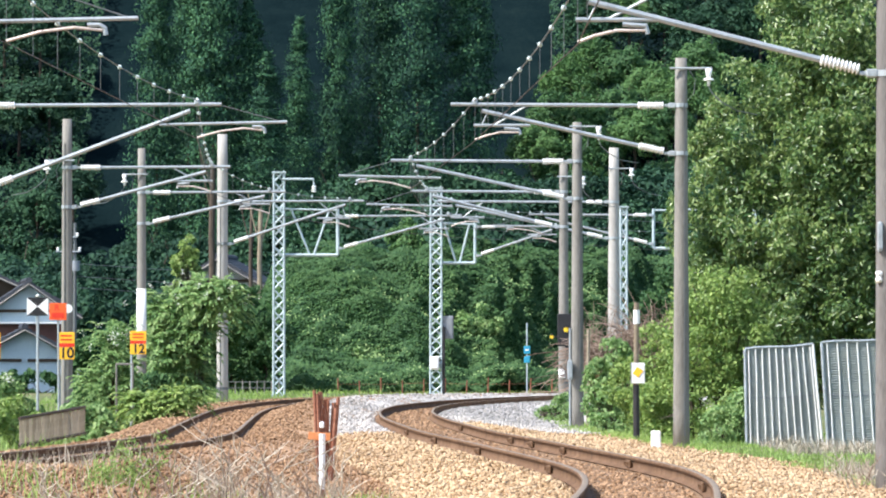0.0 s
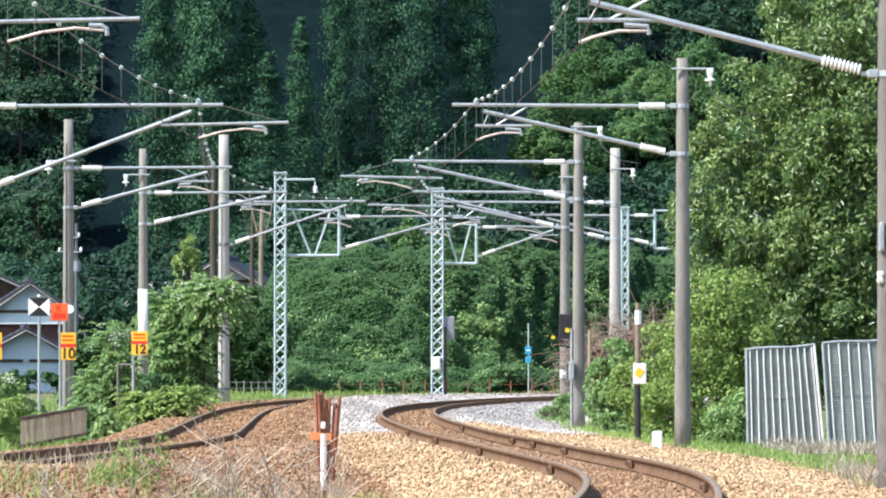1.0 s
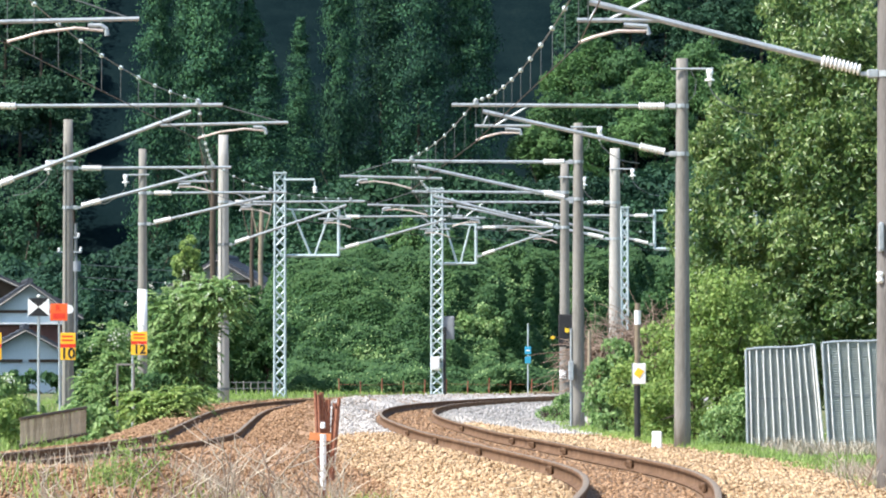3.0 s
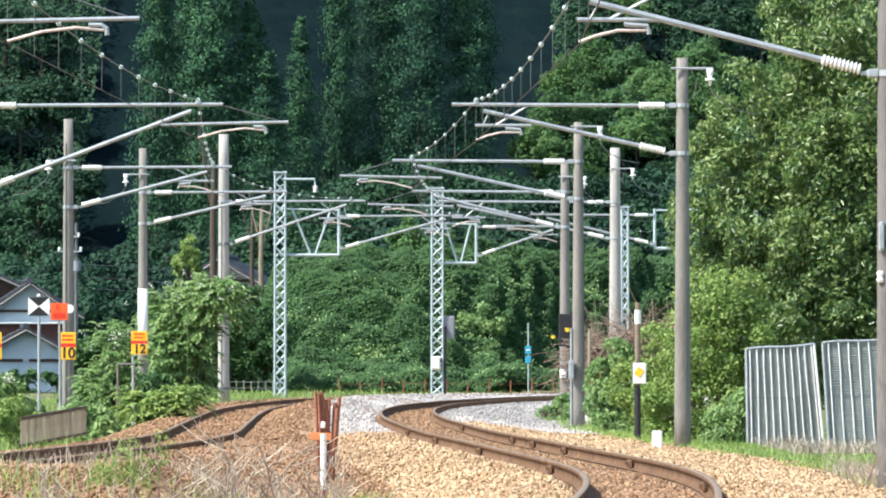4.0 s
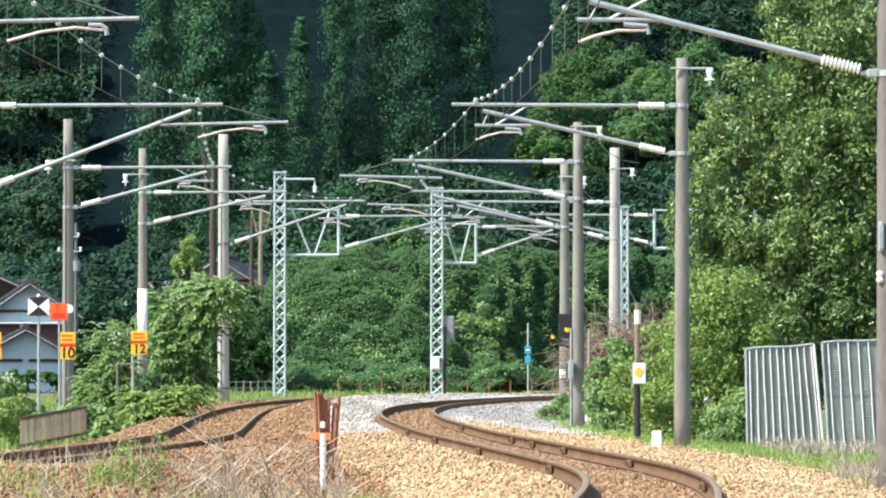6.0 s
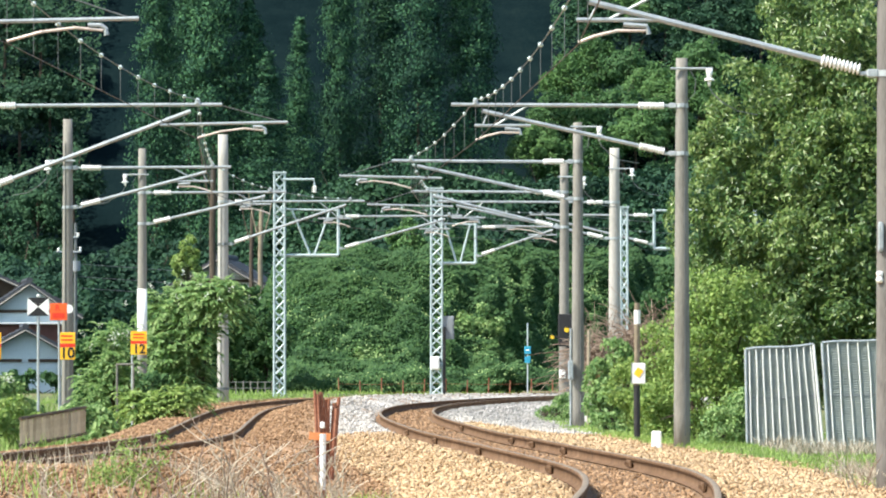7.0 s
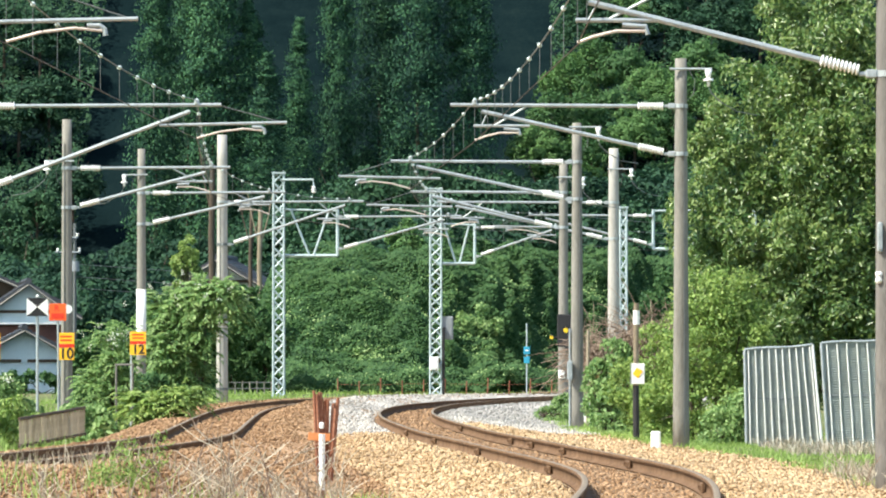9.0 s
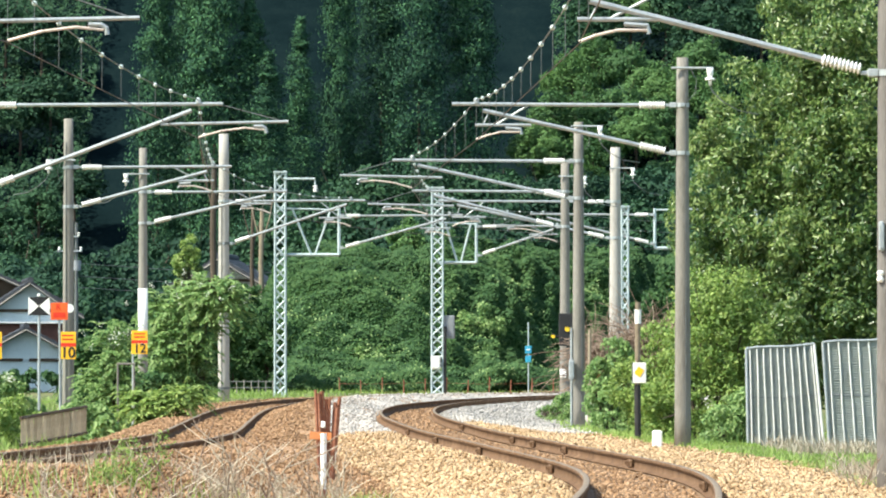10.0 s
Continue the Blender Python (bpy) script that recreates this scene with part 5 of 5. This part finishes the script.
feeder(P2, 0.05, -0.2, 0.53, 6.62, 0.2, 1)
feeder(P3, 0.05, -0.17, 0.52, 6.64, 0.2, 1)
feeder(P4, 0.05, -0.17, 0.55, 6.3, 0.2, 1)
feeder(P5, 0.2, -0.17, 0.56, 6.95, 0.2, 1)
feeder(L1, 0.05, 0.17, -0.5, 6.1, 0.2, -1)
feeder(L2, 0.05, 0.17, -0.5, 6.42, 0.2, -1)
part("cross_bar", tube(B(), [(0.1, -0.2, 6.93), (1.1, -0.2, 6.93), (1.12, -0.2, 6.72)], 0.04, 6), LATTICE_PAINT, T1)
smooth(part("insulator", sheds(B(), (1.12, -0.2, 6.72), (1.121, -0.2, 6.50), 3, 0.08, 0.035), PORCELAIN, T1))


for p_, x_, h_ in ((P2, 0.05, 6.2), (P3, 0.06, 6.1), (L1, -0.05, 6.5), (L3, -0.06, 6.0)):
    part("cable", tube(B(), [(x_, -0.15 if p_ is not L3 else -0.17, 0.3), (x_, -0.105 if p_ is not L3 else -0.15, h_)], 0.010, 5), STEEL_WIRE, p_)


def track_signal():
    """A black signal head with amber lenses on the pole, and white boxes below."""
    t = thing("signal", 3.097, 157.0, 2.001, "black track signal with amber lenses strapped to a pole", "signal")
    part("housing", block(B(), 0, 0, 0.42, 0.37, 0.18, 0.82, 0.02), BLACK, t)
    for x, z, r in ((0.03, 0.43, 0.065), (-0.33, 0.25, 0.05)):
        bm = tube(B(), [(x, -0.09, z), (x, -0.12, z)], r, 14)
        part("lens", bm, GLASS_LAMP, t, "amber round lens")
        part("hood", tube(B(), [(x, -0.085, z + r + 0.015), (x, -0.25, z + r - 0.005)], 0.02, 6), BLACK, t)
    part("side_arm", tube(B(), [(-0.33, 0.0, 0.25), (0, 0, 0.25)], 0.022, 6), BLACK, t)
    part("back_plate", block(B(), 0.14, 0.03, 0.12, 0.26, 0.12, 0.34, 0.02), BLACK, t)
    part("bracket", block(B(), 0.0, 0.7, 0.4, 0.05, 1.3, 0.05), GALVANISED, t)


track_signal()


def box_on(pole, x, z, w, h, mat, label, y=-0.2):
    ob = part("equipment_box", block(B(), x, y, z, w, 0.16, h, 0.02), mat, pole, label)
    part("box_lid", block(B(), x, y - 0.085, z, w * 0.8, 0.02, h * 0.8, 0.006), mat, pole)
    return ob


box_on(P1, -0.10, 3.010 + 0.1, 0.06, 0.34, GALVANISED, "slim grey fitting strapped to the pole", -0.08)
smooth(part("insulator", sheds(B(), (-0.11, -0.1, 2.634 + 0.1), (-0.111, -0.1, 2.496 + 0.1), 2, 0.045, 0.03), PORCELAIN, P1))
box_on(P4, -0.05, 1.312 - 0.05, 0.17, 0.22, WHITE_PAINT, "small white box")
box_on(P3, -0.16, 1.447 - 0.05, 0.11, 0.42, GALVANISED, "slim pale metal box")
part("conduit", tube(B(), [(-0.155, -0.06, 0.0), (-0.155, -0.06, 2.3)], 0.025, 8), GALVANISED, P3)
box_on(T2, 0.39, 2.775 - 0.5, 0.40, 0.78, GREY_BOX, "grey equipment box", -0.05)
box_on(T2, -0.05, 1.573 - 0.5, 0.30, 0.46, WHITE_PAINT, "white equipment box", -0.27)
part("conduit", tube(B(), [(0.26, -0.2, 0.0), (0.26, -0.2, 2.3)], 0.05, 8), BLACK, T2)


def marker_post():
    t = thing("marker_post", 3.596, 115.0, 0.0, "slim concrete post with a white board and taped head", "post")
    part("lower_shaft", tube(B(), [(0.0, 0, -0.2), (-0.01, 0, 1.191)], 0.062, 10), BLACK, t, "black lower shaft")
    part("upper_shaft", tube(B(), [(-0.01, 0, 1.191), (0.0, 0, 2.717)], 0.052, 10), WOOD_GREY, t)
    part("white_sleeve", tube(B(), [(0, 0, 2.320), (0, 0, 2.581)], 0.06, 12), WHITE_PAINT, t)
    z = 1.410
    part("board", block(B(), 0.03, -0.07, z, 0.24, 0.02, 0.38, 0.008), WHITE_PAINT, t, "white board with a yellow mark")
    part("board_edge", block(B(), -0.10, -0.06, z, 0.02, 0.03, 0.40), GREY_BOX, t)
    bm = B()
    block(bm, 0.02, -0.086, z + 0.02, 0.13, 0.006, 0.15, 0.0, Matrix.Rotation(0.6, 4, "Y"))
    part("yellow_mark", bm, YELLOW, t)


marker_post()


def grey_stake(x, y, z1):
    t = thing("grey_stake", x, y, 0.0, "thin grey wooden stake among bushes", "stake")
    part("shaft", tube(B(), [(0, 0, -0.2), (0.02, 0, z1)], 0.035, 8), WOOD_GREY, t)
    part("cap", tube(B(), [(0.02, 0, z1), (0.02, 0, z1 + 0.02)], 0.028, 8), WOOD_GREY, t)


grey_stake(3.224, 138.0, 2.320)


def white_stone():
    t = tagged(part("boundary_stone", block(B(), 0, 0, 0.02, 0.16, 0.16, 0.42, 0.02), WHITE_PAINT), "short white-painted marker stone at the ballast edge", "marker stone")
    t.matrix_basis = pose(3.539, 103.0, 0.25)


white_stone()


def blue_sign():
    t = thing("blue_marker", 2.905, 213.0, 0.4, "small blue plate on a thin stake before the bank", "marker")
    part("stake", tube(B(), [(0, 0.03, -0.3), (0, 0.03, 2.55)], 0.028, 6), LATTICE_PAINT, t)
    part("plate", block(B(), 0, 0, 1.62, 0.22, 0.02, 0.26, 0.01), BLUE, t)
    part("plate", block(B(), 0, 0, 1.30, 0.20, 0.02, 0.24, 0.01), BLUE, t)
    part("text_bar", block(B(), 0, -0.012, 1.62, 0.12, 0.006, 0.05), WHITE_PAINT, t)


blue_sign()


# ---- metal panels leaning at the right ----
def panel(y, corners, ribs, slats, slim, label):
    """A crooked sheet-metal panel: corners (x, z) from top left, clockwise; pale upright ribs, fine level slats, a tube frame."""
    (ax, az), (bx, bz), (cx, cz), (dx, dz) = corners
    t = thing("corrugated_fence", dx, y, 0.0, label, "metal panel", "metal panels")

    def at(u, v, d):
        """u across, v down, d toward the viewer."""
        x = (ax + (bx - ax) * u) * (1 - v) + (dx + (cx - dx) * u) * v - dx
        z = (az + (bz - az) * u) * (1 - v) + (dz + (cz - dz) * u) * v
        return (x, 0.12 * (1 - v) - d, z + 0.012 * math.sin(u * 7.0 + v * 3.0))

    n = 40
    bm = B()
    rows = [[bm.verts.new(at(k / n, v / 6, 0.0015 * math.sin(k * 1.9) + 0.003 * math.sin(k * 0.21 + v))) for k in range(n + 1)] for v in range(7)]
    for a, b in zip(rows, rows[1:]):
        for k in range(n):
            bm.faces.new((a[k], b[k], b[k + 1], a[k + 1]))
    bmesh.ops.solidify(bm, geom=list(bm.faces), thickness=0.004)
    part("sheet", bm, SHEET, t)
    for k in range(ribs):
        u = (k + 0.55) / ribs
        w = 0.006 * math.sin(k * 2.1)
        part("rib", tube(B(), [at(u + w * math.sin(q * 1.3), q / 5, 0.03) for q in range(6)], 0.013, 6), WHITE_PAINT, t)
    for k in range(1, slats):
        v = k / slats
        part("slat", tube(B(), [at(q / 5, v + 0.003 * math.sin(q * 2 + k), 0.004) for q in range(6)], slim, 4), SHEET, t)
    part("top_rail", tube(B(), [at(q / 6, 0.0, 0.03) for q in range(7)], 0.024, 8), GALVANISED, t)
    part("middle_rail", tube(B(), [at(q / 6, 0.5, 0.018) for q in range(7)], 0.008, 6), GREY_BOX, t)
    part("end_post", tube(B(), [at(0.0, q / 4, 0.03) for q in range(5)], 0.026, 8), GALVANISED, t)
    part("end_post", tube(B(), [at(1.0, q / 4, 0.03) for q in range(5)], 0.024, 8), WHITE_PAINT, t)
    return t


panel(112.0, ((5.457, 1.85), (6.68, 1.935), (6.85, 0.08), (5.483, 0.08)), 10, 36, 0.0045, "grey sheet-metal panel with pale ribs, sagging beside another panel")
panel(110.0, ((6.715, 1.96), (7.96, 2.03), (8.08, 0.08), (6.825, 0.08)), 7, 44, 0.0075, "grey slatted metal panel with pale ribs, tilted beside a pole")


# ---- rusty stakes and striped post ----
def stake_bundle():
    r = random.Random(8)
    t = thing("stake_bundle", -1.399, 74.0, 0.2, "bundle of rusty steel stakes stuck in the ballast", "stakes")
    for k in range(9):
        x = -0.13 + 0.034 * k + r.uniform(-0.01, 0.01)
        h = r.uniform(0.78, 1.1)
        bm = B()
        tube(bm, [(x * 0.5, r.uniform(-0.1, 0.1), -0.15), (x + r.uniform(-0.03, 0.03), r.uniform(-0.1, 0.1), h)], r.uniform(0.018, 0.032), 6)
        part("stake", bm, RUST, t)
    part("cross_plate", block(B(), -0.06, -0.16, 0.54, 0.26, 0.015, 0.09, 0.004, Matrix.Rotation(0.06, 4, "Y")), FADED_ORANGE, t, "faded orange plate")


stake_bundle()


def white_stake():
    t = thing("white_stake", -1.278, 66.0, 0.15, "short white stake with a dark foot", "stake")
    part("shaft", tube(B(), [(0, 0, -0.1), (0.005, 0, 0.862 - 0.15)], 0.034, 10), WHITE_PAINT, t)
    part("cap", block(B(), 0.0, 0, 0.955 - 0.15, 0.05, 0.05, 0.07, 0.01), WHITE_PAINT, t)
    part("foot", tube(B(), [(0, 0, -0.12), (0, 0, 0.12)], 0.04, 10), RUST, t)


white_stake()


# ---- fences ----
def far_fence():
    t = thing("wire_fence", 0, 0, 0, "low fence of rusty posts and wires beyond the curve", "fence")
    bm = tube(B(), [(0, 0, -0.3), (0, 0, 0.60)], 0.026, 6)
    me = None
    xs = [-3.6 + 0.74 * k for k in range(16)]
    for x in xs:
        if me is None:
            ob = part("post", bm, RUST, t)
            me = ob.data
        else:
            ob = new("post", me)
            ob.parent = t
        ob.matrix_basis = pose(x, 215.5, 0.42 + 0.05 * math.sin(x * 5), 0, 2 * math.sin(x * 9), 0)
    for z in (0.55, 0.85):
        part("wire", tube(B(), [(x, 215.5, z + 0.02 * math.sin(x * 7)) for x in xs], 0.0045, 4), RUST, t)
    t2 = thing("rail_fence", 0, 0, 0, "low fence of pale posts and dark rails beyond the track", "fence")
    for k in range(9):
        x = -7.3 + 0.24 * k
        part("post", tube(B(), [(x, 205, 0.1), (x, 205, 0.98 + 0.02 * (k % 2))], 0.022, 6), CONCRETE, t2)
    for z in (0.75, 0.95):
        part("rail", tube(B(), [(-7.4, 205, z), (-5.3, 205, z)], 0.015, 6), STEEL_WIRE, t2)


far_fence()


def board_fence():
    t = thing("board_fence", 0, 0, 0, "low weathered fence of narrow upright boards", "fence")
    x0, y0, x1, y1 = -6.868, 101.0, -6.320, 110.0
    n = 22
    ang = math.atan2(y1 - y0, x1 - x0)
    bm = block(B(), 0, 0, 0, 0.055, 0.02, 0.46, 0.004)
    me = None
    for k in range(n):
        u = (k + 0.5) / n
        if me is None:
            ob = part("board", bm, WOOD_GREY, t)
            me = ob.data
        else:
            ob = new("board", me)
            ob.parent = t
        ob.matrix_basis = pose(x0 + (x1 - x0) * u, y0 + (y1 - y0) * u, 0.46 + 0.10 * u + 0.015 * math.sin(k * 2.7), 0, 2.0 * math.sin(k * 1.9), 10)
    part("top_rail", tube(B(), [(x0, y0, 0.70), (x1, y1, 0.82)], 0.03, 6), WOOD_DARK, t)
    part("bottom_rail", tube(B(), [(x0, y0, 0.26), (x1, y1, 0.36)], 0.03, 6), WOOD_DARK, t)


board_fence()


def gate_frame(x, y):
    t = thing("pipe_stand", x, y, 0.0, "grey square pipe frame among the weeds", "frame")
    for e in (-0.17, 0.17):
        part("upright", tube(B(), [(e, 0, -0.1), (e, 0, 1.571)], 0.025, 6), CONCRETE, t)
    part("crosspiece", tube(B(), [(-0.19, 0, 1.571), (0.19, 0, 1.571)], 0.025, 6), CONCRETE, t)


gate_frame(-6.642, 130.0)


# ---- houses behind the outer track ----
def gable_house(x, y, z, w, depth, wall_h, rise, label, rz=0, window=True, over=0.45, paint=None):
    t = thing("house", x, y, z, label, "house", "houses", rz=rz)
    bm = B()
    a = [bm.verts.new(p) for p in ((-w, 0, -1), (w, 0, -1), (w, 0, wall_h), (0, 0, wall_h + rise), (-w, 0, wall_h))]
    b = [bm.verts.new((v.co.x, depth, v.co.z)) for v in a]
    bm.faces.new(a)
    bm.faces.new(b[::-1])
    for i in range(5):
        bm.faces.new((a[i], b[i], b[(i + 1) % 5], a[(i + 1) % 5]))
    part("wall", bm, paint or PLASTER, t)
    k = rise / w
    slab = B()
    for e in (-1, 1):
        c = e * (w + over) / 2
        turn = Matrix.Rotation(e * math.atan(k), 4, "Y")
        block(slab, c, depth / 2, wall_h + rise - k * abs(c) + 0.03, (w + over) * math.hypot(1, k), depth + 2 * over, 0.08, 0.0, turn)
    r = part("roof", slab, ROOF, t)
    for s in (-1, 1):
        e = w + over
        lo, hi = Vector((s * e, 0, wall_h + rise - k * e + 0.075)), Vector((0, 0, wall_h + rise + 0.075))
        n = 10
        for i in range(n):
            p, q = lo.lerp(hi, i / n), lo.lerp(hi, (i + 1) / n)
            ft = 0.10
            course = B()
            vs = [course.verts.new(c) for c in ((p.x, -over, p.z), (q.x, -over, q.z), (q.x, depth + over, q.z), (p.x, depth + over, p.z),
                                                (p.x, -over, p.z + ft), (q.x, -over, q.z + ft * 0.55), (q.x, depth + over, q.z + ft * 0.55), (p.x, depth + over, p.z + ft))]
            for f in ((0, 1, 2, 3), (4, 7, 6, 5), (0, 4, 5, 1), (2, 6, 7, 3), (0, 3, 7, 4), (1, 5, 6, 2)):
                course.faces.new([vs[j] for j in f])
            part("tile_course", course, ROOF, r)
    for s in (-1, 1):
        e = w + over
        part("bargeboard", tube(B(), [(s * e, -over - 0.03, wall_h + rise - k * e), (s * e * 0.5, -over - 0.03, wall_h + rise - k * e * 0.5 - 0.06), (0, -over - 0.03, wall_h + rise)], 0.045, 4), CONCRETE, r)
    part("ridge", tube(B(), [(0, -over - 0.05, wall_h + rise + 0.16), (0, depth + over, wall_h + rise + 0.16)], 0.13, 8), ROOF, r)
    if window:
        f = part("window", block(B(), -w * 0.2, -0.03, wall_h - 0.6, 0.9, 0.08, 0.8, 0.01), WOOD_DARK, t)
        part("pane", block(B(), -w * 0.2, -0.08, wall_h - 0.6, 0.75, 0.02, 0.66), GREY_BOX, f)
    for s in (-1, 1):
        part("beam", block(B(), s * w * 0.5, -0.04, wall_h + 0.02, w * 0.9, 0.08, 0.12), WOOD_DARK, t)
    return t


HOUSE = gable_house(-16.769, 252.0, 0.5, 1.7, 6.0, 3.15, 1.1, "blue-grey walled house with a dark tiled gable roof", 6, False, 0.45, HOUSE_BLUE)
part("siding", block(B(), 0, -0.06, 2.25, 3.3, 0.1, 0.75, 0.01), SIDING, HOUSE, "red-brown board siding")
part("ledge", block(B(), 0, -0.2, 2.68, 3.5, 0.4, 0.06, 0.01), WHITE_PAINT, HOUSE)
gable_house(-18.576, 258.0, 0.5, 2.4, 5.0, 3.7, 0.95, "taller house with a dark tiled roof behind", 4, False, 0.45, WOOD_DARK)
gable_house(-16.527, 246.0, 0.2, 2.4, 3.0, 1.45, 1.2, "low annexe with a dark tiled gable roof", 6, False, 0.45, HOUSE_BLUE)
gable_house(-9.000, 250.0, 1.75, 1.5, 6.0, 3.1, 0.85, "white-gabled house with a grey roof among trees", -4, False, 0.55)


def utility_pole():
    t = thing("utility_pole", -14.536, 246.0, 0.3, "thin utility pole with cross arms and insulators", "utility pole")
    part("shaft", tube(B(), [(0, 0, -0.3), (0, 0, 7.109 - 0.3)], 0.09, 8, 0.06), STEEL_WIRE, t)
    for z, w in ((6.550 - 0.3, 0.4), (5.969 - 0.3, 0.75)):
        part("cross_arm", tube(B(), [(-w, -0.1, z), (w * 0.3, -0.1, z)], 0.035, 6), GALVANISED, t)
        for e in (-w + 0.08, -w * 0.4, w * 0.25):
            smooth(part("insulator", sheds(B(), (e, -0.1, z + 0.02), (e + 0.001, -0.1, z + 0.18), 2, 0.06, 0.03), PORCELAIN, t))
    part("transformer", tube(B(), [(0.05, -0.2, 5.208 - 0.3), (0.05, -0.2, 5.611 - 0.3)], 0.15, 12), GREY_BOX, t)
    for k, z in enumerate((5.2, 4.7, 4.25)):
        part("cable", tube(B(), [(0, 0, z), (4, 3, z - 0.25), (9, 8, z - 0.3), (14, 14, z - 0.1)], 0.012, 4), STEEL_WIRE, t)


utility_pole()


def bare_trunk(x, y, z0, z1, r, mat, label):
    t = thing("tree_trunk", x, y, z0, label, "tree trunk", "tree trunks")
    bm = B()
    h = z1 - z0
    tube(bm, [(0, 0, -1), (0.04, 0, h * 0.3), (-0.03, 0, h * 0.7), (0.02, 0, h)], r, 9, r * 0.7)
    for s in (-1, 1):
        tube(bm, [(0, 0, h * 0.8), (s * 0.3, 0, h * 0.95), (s * 0.5, 0.1, h * 1.1)], r * 0.35, 6, r * 0.12)
    part("trunk", bm, mat, t)


bare_trunk(-8.732, 236.0, 0.3, 8.925, 0.15, BARK, "straight brown bare trunk behind a pole")
bare_trunk(-6.967, 238.0, 0.3, 7.472, 0.12, WOOD_GREY, "grey-brown bare trunk among the trees")
bare_trunk(-7.344, 239.0, 0.3, 7.453, 0.10, BARK, "thin brown bare trunk among the trees")


def sway(ob, size, seed):
    """A slight nodding in the breeze about the foot."""
    r = random.Random(seed)
    home = ob.matrix_basis.copy()
    rows = []
    phase, beat = r.uniform(0, 6.28), r.uniform(1.9, 2.9)
    for k in range(21):
        t = k * 0.5
        a = size * (math.sin(t * beat + phase) + 0.5 * math.sin(t * beat * 2.3 + phase * 2))
        rows.append((t, home @ pose(0, 0, 0, 0.4 * a, a, 0)))
    walk(ob, rows)


def motions():
    for i, ob in enumerate(WEEDS):
        sway(ob, 0.25, 100 + i)
    for i, ob in enumerate(SHRUBS):
        sway(ob, 0.35, 200 + i)
    sway(BIG_TREE, 0.06, 300)


motions()
